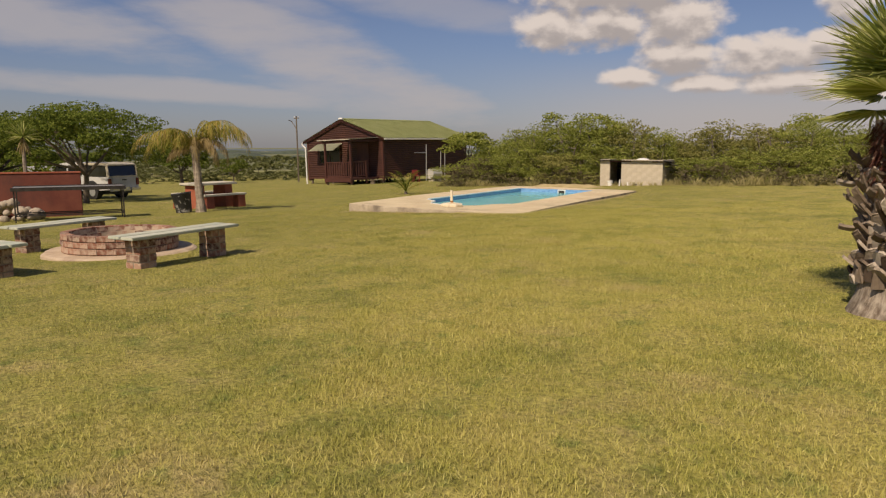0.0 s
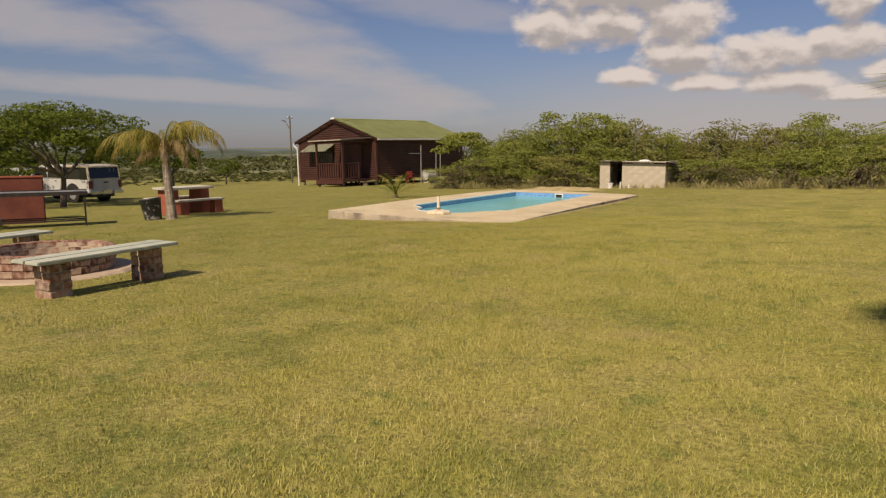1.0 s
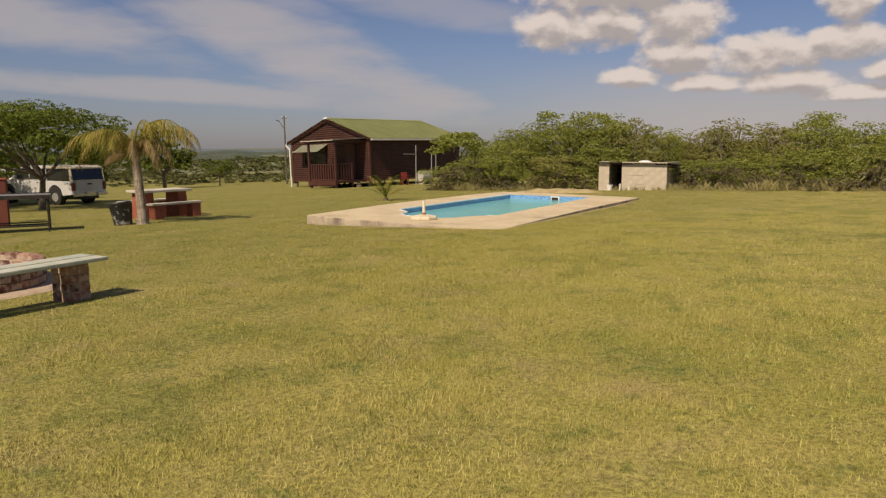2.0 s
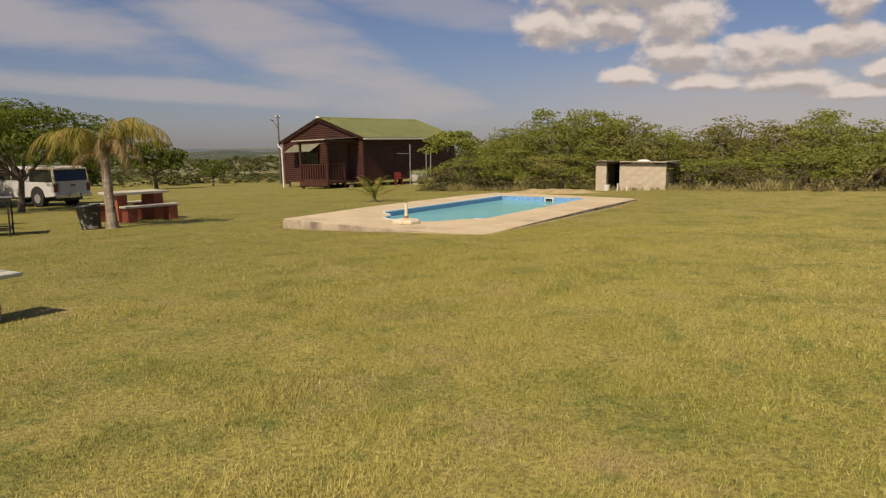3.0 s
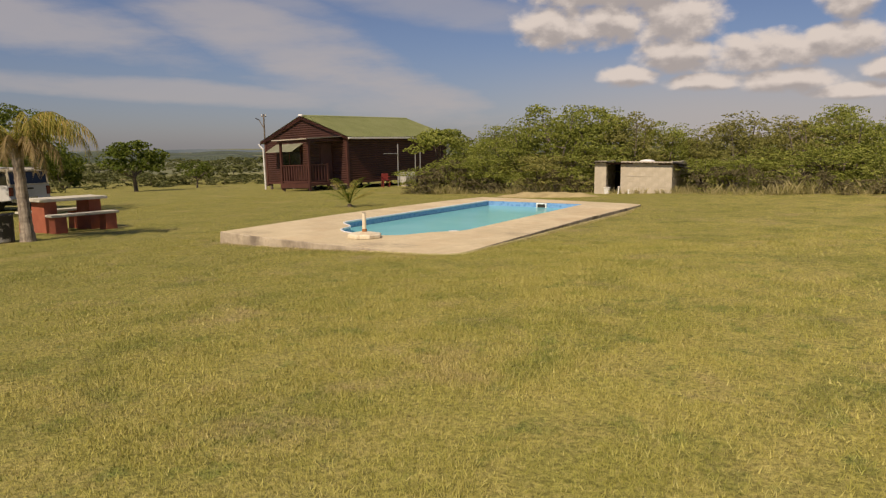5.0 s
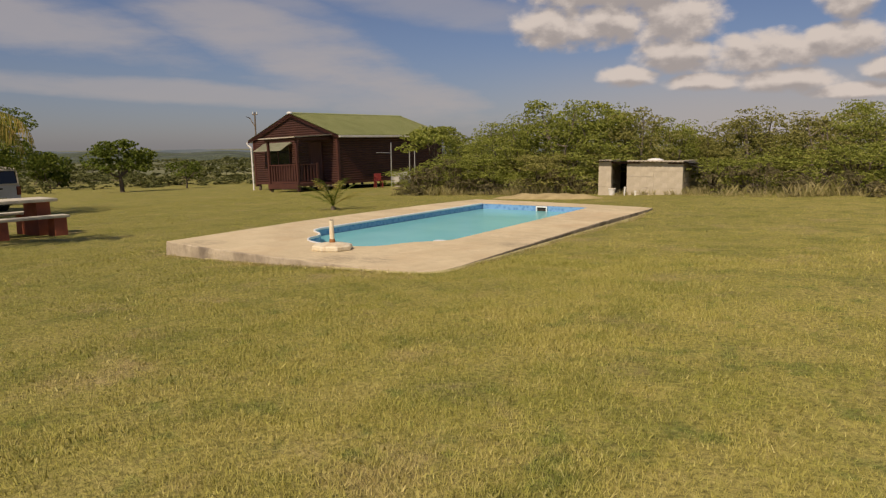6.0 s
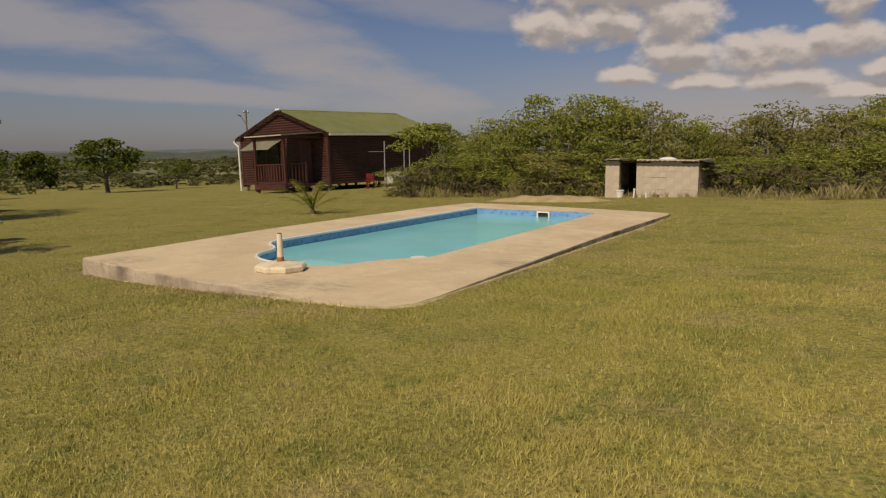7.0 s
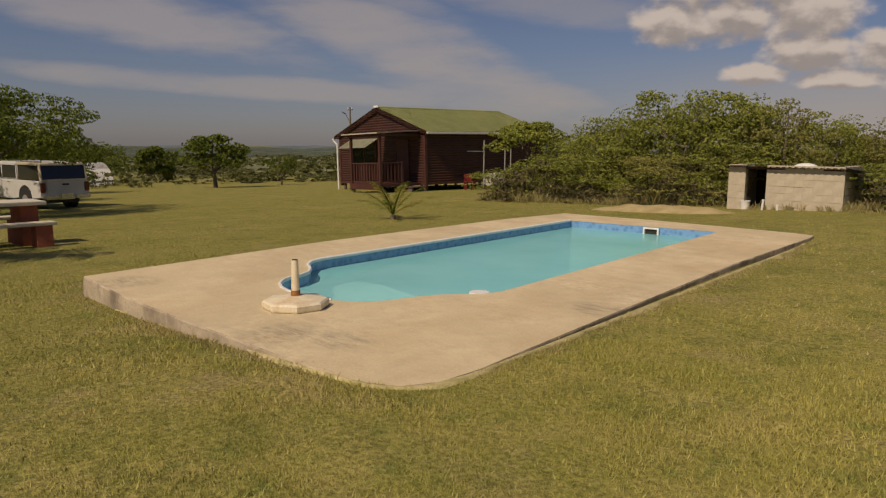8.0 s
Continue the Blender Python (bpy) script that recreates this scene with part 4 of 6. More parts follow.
def make_bush(seed, w, hgt, leaf, size=0.075, count=5200, skirt=0.15, stems=6, low=0.33, wide=1.75):
    """Dense rounded shrub-tree made of overlapping clumps; returns trunk and crown meshes on a parked thing."""
    rng = random.Random(seed)
    blobs = []
    for i in range(34):
        a, r = rng.uniform(0, 6.283), w * 0.5 * math.sqrt(rng.random())
        top = hgt * (1 - 0.30 * (r / (w * 0.5)) ** 2) * rng.uniform(0.86, 1.04)
        rad = hgt * rng.uniform(0.08, 0.18)
        z = top - rad * 0.6 if rng.random() > low else rng.uniform(skirt * hgt + rad * 0.6, top - rad * 0.6)
        blobs.append((r * math.cos(a), r * math.sin(a), z, rad * wide, rad * wide, rad * 0.91 / wide))
    bm = bmesh.new()
    for i in range(stems):
        b = blobs[i]
        limbs(bm, (0, 0, -0.2), [b[:3]], 0.035 * hgt / 2, 2, seed * 31 + i)
    v, f = leaf_cloud(blobs, count, size, seed, 0.45)
    return bm, v, f


def plant(name, meshes, m, label, category, group):
    e = thing(name, m, label, category, group)
    for nm, me in meshes:
        o = new(nm, me)
        o.parent = e
    return e


def bush_mesh(seed, w, hgt, leaf, **k):
    bm, v, f = make_bush(seed, w, hgt, leaf, **k)
    t = bpy.data.meshes.new("trunk")
    bm.to_mesh(t)
    bm.free()
    t.materials.append(BARK)
    c = bpy.data.meshes.new("crown")
    c.from_pydata(v, [], f)
    c.materials.append(leaf)
    return [("trunk", t), ("crown", c)]


BUSHES = [bush_mesh(11 + i, 3.3, 2.6, OLIVE_LEAF if i % 3 == 2 else BUSH_LEAF, count=11000, size=0.036, skirt=0.08, stems=7, low=(0.33, 0.22, 0.4)[i % 3]) for i in range(7)]
LOW = [bush_mesh(41 + i, 1.7, 1.15, BUSH_LEAF, count=3600, size=0.038, skirt=0.0, stems=5) for i in range(3)]


def ground_pose(x, y, turn, s=1.0, sz=None, sink=0.0):
    return pose(x, y, gz(x, y) - sink, 0, 0, turn) @ Matrix.Diagonal((s, s, sz or s, 1))


def thorn_mesh(seed, w, hgt, leaf, count, size=0.030, skirt=0.12, lobes=5):
    """A thorn tree of the thicket: grey forked limbs under tiers of flat leaf pads, with dark gaps between the tiers. Unit height is hgt."""
    rng = random.Random(seed)
    heads = [(w * 0.5 * rng.uniform(0.15, 0.62), 6.283 * (i + rng.random() * 0.6) / lobes, hgt * rng.uniform(0.80, 1.0)) for i in range(lobes)]
    blobs, tips = [], []
    for r0, a0, top in heads:
        cx, cy = r0 * math.cos(a0), r0 * math.sin(a0)
        reach = w * rng.uniform(0.20, 0.30)
        tips.append((cx, cy, top * 0.86))
        for j in range(17):
            a, r = rng.uniform(0, 6.283), reach * math.sqrt(rng.random())
            pad = rng.uniform(0.16, 0.36) * hgt / 2.6
            z = top - 0.30 * hgt * (r / reach) ** 2 * rng.uniform(0.8, 1.3) - (rng.uniform(0.1, 0.5) * hgt if rng.random() < 0.3 else 0.0)
            blobs.append((cx + r * math.cos(a), cy + r * math.sin(a), z - pad * 0.3, pad * 1.55, pad * 1.55, pad * rng.uniform(0.34, 0.55)))
    # lower tiers hang at the rim, down to the ground
    for j in range(26):
        a = rng.uniform(0, 6.283)
        z = hgt * rng.uniform(skirt, 0.66)
        r = w * 0.5 * rng.uniform(0.70, 1.0) * (0.72 + 0.28 * z / hgt)
        pad = rng.uniform(0.14, 0.30) * hgt / 2.6
        blobs.append((r * math.cos(a), r * math.sin(a), z, pad * 1.6, pad * 1.6, pad * rng.uniform(0.40, 0.8)))
    bm = bmesh.new()
    for i, tip in enumerate(tips):
        limbs(bm, (rng.uniform(-0.2, 0.2), rng.uniform(-0.2, 0.2), -0.2), [tip], 0.026 * hgt, 1, seed * 31 + i)
    for i in range(3):
        limbs(bm, (0, 0, 0.2), [blobs[-1 - i * 4][:3]], 0.016 * hgt, 2, seed * 37 + i)
    t = bpy.data.meshes.new("trunk")
    bm.to_mesh(t)
    bm.free()
    t.materials.append(THORN_BARK)
    v, f = leaf_cloud(blobs, count, size, seed, 0.5)
    c = bpy.data.meshes.new("crown")
    c.from_pydata(v, [], f)
    c.materials.append(leaf)
    return [("trunk", t), ("crown", c)]


THORN_BARK = worn("grey_thorn_bark", (0.16, 0.13, 0.10), (0.26, 0.22, 0.175), 9, 0.95, 0, 40, 0.6, 0.015)


def build_thicket():
    rng = random.Random(5)
    thorns = [thorn_mesh(211 + i, 3.4, 2.6, OLIVE_LEAF if i in (2, 4) else BUSH_LEAF, 27000, 0.029, lobes=(5, 6, 4, 5, 6)[i]) for i in range(5)]
    # the front row: x, y, height of the crown, breadth, which of the meshes
    front = [(-6.2, 17.3, 1.95, 0.80, 0), (-4.96, 17.0, 2.45, 0.85, 1), (-3.9, 17.3, 2.85, 0.95, 3), (-2.5, 17.2, 3.12, 1.02, 0), (-1.06, 17.4, 2.84, 1.05, 1), (0.15, 17.6, 2.85, 1.0, 2), (1.1, 18.1, 2.25, 0.7, 3), (2.1, 18.6, 1.85, 0.7, 4),
             (3.6, 17.6, 2.46, 1.02, 4), (5.6, 17.4, 2.36, 1.02, 2), (6.9, 17.2, 2.10, 0.85, 3), (8.3, 17.0, 2.0, 0.95, 1), (9.9, 16.7, 2.05, 0.95, 4), (11.6, 16.4, 2.0, 0.95, 0), (13.6, 16.3, 2.05, 1.0, 2)]
    for i, (x, y, hh, br, k) in enumerate(front):
        plant("thorn_tree", thorns[k], ground_pose(x, y, (67 * i + 20) % 360, br, hh / 2.48), "dense thorn tree with tiers of fine green leaves over grey limbs", "tree", "thorn trees behind the pool")
    # lower growth in front and a fill behind
    spots = [(-7.2, 16.5, 1.1), (-5.6, 16.2, 1.35), (-4.2, 16.0, 1.25), (-2.9, 16.0, 1.35), (-1.6, 16.1, 1.45), (-0.6, 16.4, 1.6), (3.1, 16.2, 0.95), (5.0, 16.3, 1.15), (6.5, 15.9, 1.25), (8.2, 15.6, 1.3), (9.8, 15.3, 1.3), (11.5, 15.1, 1.3),
             (-7.2, 20.5, 2.2), (-4.5, 19.6, 2.5), (-2.0, 19.8, 2.7), (0.4, 20, 2.1), (3.0, 20.6, 1.7), (5.4, 20.2, 2.0), (7.6, 19.8, 1.9), (10.5, 19.5, 1.9), (14, 19.2, 2.2), (17.0, 17.6, 2.1)]
    for i, (x, y, hh) in enumerate(spots):
        plant("thicket_bush", BUSHES[(i * 3) % 7], ground_pose(x, y, rng.uniform(0, 360), rng.uniform(0.85, 1.05), hh / 2.45), "dense green thorn-thicket bush with a rounded crown", "bush", "thicket behind the pool")
    # one round bush stands free beside the shed
    plant("round_bush", thorns[3], ground_pose(4.0, 15.4, 140, 0.58, 0.36), "low round green bush beside the shed", "bush", "")
    plant("far_tree", BUSHES[1], ground_pose(5.6, 25.0, 30, 0.8, 1.16), "dark tree standing behind the thicket", "tree", "")
    low = [(-7.0, 15.8), (-5.9, 15.5), (-4.6, 15.6), (-3.3, 15.5), (-1.9, 15.7), (-0.9, 15.4), (3.1, 15.6), (5.7, 14.9), (6.9, 14.7), (8.1, 14.2), (9.3, 14.0), (10.6, 13.7), (12.0, 13.4), (13.6, 13.2)]
    for i, (x, y) in enumerate(low):
        plant("low_shrub", LOW[i % 3], ground_pose(x, y, rng.uniform(0, 360), rng.uniform(0.6, 0.95), rng.uniform(0.45, 0.85)), "low ragged shrub at the foot of the thicket", "shrub", "low shrubs")


build_thicket()
SCRUB = [bush_mesh(61 + i, 1.2, 0.7, GREY_LEAF, count=1800, size=0.035, skirt=0.0, stems=6) for i in range(2)]
for i, (x, y, s) in enumerate(((-7.5, 15.0, 1.1), (-6.6, 14.9, 0.9), (-5.4, 15.0, 0.8), (-3.9, 14.9, 0.9), (-2.7, 15.0, 0.8), (4.6, 14.4, 0.9), (5.6, 14.0, 1.0), (6.5, 13.9, 0.8), (7.6, 13.5, 1.1), (9.0, 13.2, 1.2), (10.2, 13.0, 1.3), (-7.2, 15.5, 1.2), (-6.8, 15.2, 1.4), (-6.0, 15.3, 1.3), (-4.6, 15.2, 1.1), (-1.6, 15.1, 1.0), (-0.8, 15.3, 1.1), (3.6, 14.8, 1.2), (11.6, 13.0, 1.3), (13.0, 12.8, 1.2))):
    plant("grey_scrub", SCRUB[i % 2], ground_pose(x, y, 67 * i, s * (0.75 + 0.45 * ((i * 0.618) % 1)), s * (0.45 + 1.0 * ((i * 0.382) % 1))), "dry grey-brown scrub at the edge of the lawn", "scrub", "dry scrub")


def flat_tree(seed, w, hgt, clear, leaf, count, size, trunk_r, base_tips=7, thick=0.54):
    """A spreading tree: bare trunk, forked limbs, a broad crown of separate clumps."""
    rng = random.Random(seed)
    blobs = []
    for i in range(34):
        a, r = rng.uniform(0, 6.283), w * 0.5 * math.sqrt(rng.random())
        rad = w * rng.uniform(0.08, 0.14)
        top = hgt - 0.30 * (hgt - clear) * (r / (w * 0.5)) ** 2
        z = top - rad * 0.5 - rng.random() ** 1.4 * (hgt - clear) * 0.6
        blobs.append((r * math.cos(a), r * math.sin(a), max(clear + rad * 0.3, z), rad * 1.6, rad * 1.6, rad * thick))
    bm = bmesh.new()
    fork = (rng.uniform(-0.1, 0.1), rng.uniform(-0.1, 0.1), clear * 0.7)
    tube(bm, (0, 0, -0.3), (0, 0, 0.12), trunk_r * 1.35, trunk_r * 1.05, 9, False)
    tube(bm, (0, 0, 0.10), fork, trunk_r * 1.05, trunk_r * 0.8, 9, False)
    for i in range(base_tips):
        limbs(bm, fork, [blobs[i][:3]], trunk_r * 0.55, 1, seed * 17 + i)
    t = bpy.data.meshes.new("trunk")
    bm.to_mesh(t)
    bm.free()
    t.materials.append(BARK)
    v, f = leaf_cloud(blobs, count, size, seed, 0.6)
    c = bpy.data.meshes.new("crown")
    c.from_pydata(v, [], f)
    c.materials.append(leaf)
    return [("trunk", t), ("crown", c)]


def build_trees():
    rng = random.Random(9)
    big = [flat_tree(71 + i, 7.6, 4.7, 1.7, TREE_LEAF, 56000, 0.054, 0.15, 9, 0.40) for i in range(2)]
    for i, (x, y, s, sz) in enumerate([(-17.3, 3.3, 0.80, 0.93), (-27.5, 4.2, 0.95, 0.98), (-24.6, -0.2, 1.0, 1.0), (-22.5, -1.5, 1.0, 1.0), (-26.5, 1.0, 1.05, 0.98), (-24, -4.0, 1.1, 1.05)]):
        plant("shade_tree", big[i % 2], ground_pose(x, y, rng.uniform(0, 360), s, sz), "spreading green thorn tree with a flat-topped crown", "tree", "shade trees by the vehicle")
    lone = flat_tree(85, 3.4, 3.1, 1.2, TREE_LEAF, 9500, 0.085, 0.12, 5, 0.75)
    plant("lone_tree", lone, ground_pose(-37.6, 22.2, 40, 1.18), "small round-crowned tree alone on the lawn", "tree", "")
    small = flat_tree(83, 2.6, 2.3, 0.8, TREE_LEAF, 3500, 0.08, 0.07)
    plant("lone_tree", small, ground_pose(-39.8, 28.9, 10), "small thin tree at the far edge of the lawn", "tree", "")
    near = flat_tree(87, 2.9, 2.66, 1.35, BUSH_LEAF, 15000, 0.045, 0.06)
    plant("thicket_tree", near, ground_pose(-7.75, 17.3, 70), "small leaning thorn tree at the end of the thicket", "tree", "")
    dark = flat_tree(91, 5.6, 3.3, 0.7, TREE_LEAF, 12000, 0.085, 0.11)
    for x, y, s, sz in ((-38.0, 11.2, 1.1, 1.05), (-62.1, 23.6, 1.25, 1.15)):
        plant("shade_tree", dark, ground_pose(x, y, rng.uniform(0, 360), s, sz), "dark green tree with a low dense crown beyond the vehicle", "tree", "shade trees by the vehicle")
    plant("lone_tree", bush_mesh(95, 3.3, 3.5, TREE_LEAF, count=8000, size=0.13, skirt=0.05, low=0.75, wide=1.2), ground_pose(-57.0, 27.2, 15), "round dark green tree among the scrub", "tree", "")
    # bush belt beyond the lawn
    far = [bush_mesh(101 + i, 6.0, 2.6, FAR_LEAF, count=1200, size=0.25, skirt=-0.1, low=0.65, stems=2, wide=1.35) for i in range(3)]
    for i in range(210):
        k = i / 209
        a = radians(95 + 95 * k)
        r = rng.uniform(90, 200) if i % 2 else rng.uniform(62, 92)
        x, y = 5 + r * math.cos(a), -3 + r * math.sin(a)
        s = rng.uniform(0.65, 1.15)
        s *= 0.62 if r < 76 else 1.0
        if r < 85 and abs(a - radians(158.5)) < 0.06:
            continue
        plant("far_bush", far[i % 3], ground_pose(x, y, rng.uniform(0, 360), s * rng.uniform(0.9, 1.4), s * rng.uniform(0.45, 0.85)), "grey-green bush in the scrub beyond the lawn", "bush", "scrub beyond the lawn")

    for x, y, s in ((-50.5, 16.6, 0.72), (-50.8, 19.2, 0.42), (-53.5, 22.6, 0.55), (-47.0, 21.5, 0.40)):
        plant("far_bush", far[1], ground_pose(x, y, rng.uniform(0, 360), s * 0.9, s * 0.9), "grey-green bush in the scrub beyond the lawn", "bush", "scrub beyond the lawn")


build_trees()


def build_arch_tent():
    """Half-round white shelter beyond the scrub."""
    t = thing("arched_shelter", ground_pose(-55.4, 20.0, 30), "white half-round sheeted shelter beyond the bushes", "shelter")
    b = bmesh.new()
    n = 18
    rows = [[b.verts.new((1.25 * math.cos(math.pi * i / n), y, -0.3 + 2.25 * math.sin(math.pi * i / n))) for i in range(n + 1)] for y in (-2.5, 2.5)]
    for i in range(n):
        b.faces.new((rows[0][i], rows[0][i + 1], rows[1][i + 1], rows[1][i]))
    bmesh.ops.solidify(b, geom=b.faces[:], thickness=0.04)
    part("cover", b, WHITE_PLASTIC, t, "", True)
    b = bmesh.new()
    b.faces.new([b.verts.new((1.2 * math.cos(math.pi * i / n), 2.3, -0.3 + 2.2 * math.sin(math.pi * i / n))) for i in range(n + 1)])
    part("end_wall", b, WHITE_PLASTIC, t)


build_arch_tent()


def build_distance():
    """Wooded plain and low hills on the skyline."""
    n = 220
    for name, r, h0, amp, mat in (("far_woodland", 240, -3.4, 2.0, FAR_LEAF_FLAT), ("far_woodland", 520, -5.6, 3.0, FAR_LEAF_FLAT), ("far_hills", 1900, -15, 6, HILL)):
        v, f = [], []
        for i in range(n + 1):
            a = radians(60 + 170 * i / n)
            hgt = h0 + amp * max(0.1, 0.5 + 0.9 * noise.fractal((a * 9, r * 0.01, 1), 1.0, 2.0, 6)) 
            x, y = 5 + r * math.cos(a), -3 + r * math.sin(a)
            for d, z in ((0, h0 - 25), (0, hgt - 0.3 * amp), (r * 0.05, hgt), (r * 0.12, h0 - 25)):
                v.append((x + d * math.cos(a), y + d * math.sin(a), z))
        for i in range(n):
            for j in range(3):
                p = i * 4 + j
                f.append((p, p + 4, p + 5, p + 1))
        o = raw(name, v, f, mat, None, "", True)
        tagged(o, "wooded skyline far away, painted blue-green as if through haze", "distance", "", "structure")


# woods and hills carry the haze of distance in their blue-grey colour
FAR_LEAF_FLAT = worn("hazy_far_woods", (0.065, 0.085, 0.062), (0.10, 0.12, 0.085), 0.25, 0.95, 0, 1.5, 1.0, 0.6)
HILL = worn("hazy_far_hill", (0.10, 0.13, 0.15), (0.13, 0.16, 0.175), 0.01, 1.0, 0, 0.1)
build_distance()

# ---- fire pit and benches ----


def brick_mesh(w, d, h):
    b = boxes((-w / 2, w / 2, -d / 2, d / 2, 0, h))
    for v in b.verts:
        v.co += Vector((random.uniform(-1, 1), random.uniform(-1, 1), random.uniform(-1, 1))) * 0.004
    bmesh.ops.bevel(b, geom=b.edges[:], offset=0.006, segments=1, affect="EDGES")
    me = bpy.data.meshes.new("brick")
    b.to_mesh(me)
    b.free()
    me.materials.append(BRICK)
    return me


BRICKS = [brick_mesh(0.215, 0.105, 0.072) for _ in range(4)]


def lay(parent, x, y, z, turn, i):
    o = new("brick", BRICKS[i % 4])
    o.parent = parent
    o.matrix_local = pose(x, y, z, random.uniform(-1, 1), random.uniform(-1, 1), turn + random.uniform(-2, 2))
    return o


def build_pit():
    x0, y0 = PIT
    p = thing("fire_pit", pose(x0, y0, gz(x0, y0)), "round brick fire pit with a pale cement apron", "fire pit")
    R, n = 0.70, 20
    b = bmesh.new()
    prof = [(R - 0.10, -0.1), (R - 0.10, 0.270), (R - 0.015, 0.275), (R - 0.012, -0.1)]
    rings = [[b.verts.new((r * math.cos(2 * math.pi * i / 40), r * math.sin(2 * math.pi * i / 40), z)) for i in range(40)] for r, z in prof]
    for a, c in zip(rings, rings[1:]):
        for i in range(40):
            b.faces.new((a[i], c[i], c[(i + 1) % 40], a[(i + 1) % 40]))
    bmesh.ops.recalc_face_normals(b, faces=b.faces[:])
    part("mortar_core", b, MORTAR_PALE, p, "pale mortar")
    for r in range(4):
        for i in range(n):
            a = 2 * math.pi * (i + 0.5 * (r % 2)) / n
            lay(p, (R - 0.052) * math.cos(a), (R - 0.052) * math.sin(a), -0.02 + 0.079 * r, math.degrees(a) + 90, i + r)
    b = bmesh.new()
    prof = [(R - 0.05, -0.15), (R - 0.05, 0.05), (0.89, 0.05), (0.93, 0.03), (0.94, -0.15)]
    rings = [[b.verts.new(((r + 0.03 * noise.noise((i * 0.4, r, 3))) * math.cos(2 * math.pi * i / 48), (r + 0.03 * noise.noise((i * 0.4, r, 3))) * math.sin(2 * math.pi * i / 48), z)) for i in range(48)] for r, z in prof]
    for a, c in zip(rings, rings[1:]):
        for i in range(48):
            b.faces.new((a[i], c[i], c[(i + 1) % 48], a[(i + 1) % 48]))
    bmesh.ops.recalc_face_normals(b, faces=b.faces[:])
    part("apron", b, MORTAR_PALE, p, "sandy cement ring at the foot")
    b = bmesh.new()
    bmesh.ops.create_circle(b, cap_ends=True, segments=32, radius=R - 0.09)
    for v in b.verts:
        v.co.z = 0.05
    part("ash_bed", b, ASH, p, "grey ash and sand")


def build_bench(x, y, turn, length=1.54):
    z = gz(x, y)
    e = thing("garden_bench", pose(x, y, z, 0, 0, turn), "bench of two pale weathered planks on brick piers", "bench", "benches round the fire pit")
    k = length / 2
    for s in (-1, 1):
        c = s * 0.515
        pier = part("pier", boxes((c - 0.105, c + 0.105, -0.105, 0.105, -0.2, 0.332)), PIER_MORTAR, e)
        i = 0
        for r in range(-1, 4):
            zz = r * 0.081 + 0.002
            for d in (-0.06, 0.06):
                if r % 2:
                    lay(pier, c + d, 0, zz, 90, i + r)
                else:
                    lay(pier, c, d, zz, 0, i + r + 1)
                i += 1
    for s in (-1, 1):
        bm = bmesh.new()
        box(bm, -k, k, s * 0.10 - 0.092, s * 0.10 + 0.092, 0.338, 0.37, bevel=0.006)
        o = part("plank", bm, BENCH_TOP, e, "weathered grey-green plank")


PIT = (2.38, -7.07)
MORTAR_PALE = worn("pale_mortar", (0.44, 0.33, 0.225), (0.56, 0.44, 0.32), 5, 0.95, 0, 50, 0.5, 0.008, (0.28, 0.20, 0.15))
PIER_MORTAR = worn("dark_mortar", (0.20, 0.155, 0.115), (0.34, 0.27, 0.20), 9, 0.95, 0, 60, 0.5, 0.006)
ASH = worn("ash", (0.20, 0.18, 0.16), (0.34, 0.30, 0.26), 8, 1.0, 0, 60, 0.6, 0.01)
build_pit()
for bx, by, turn in ((4.02, -7.36, 97), (1.00, -7.12, 99), (2.75, -9.04, 8)):
    build_bench(bx, by, turn)

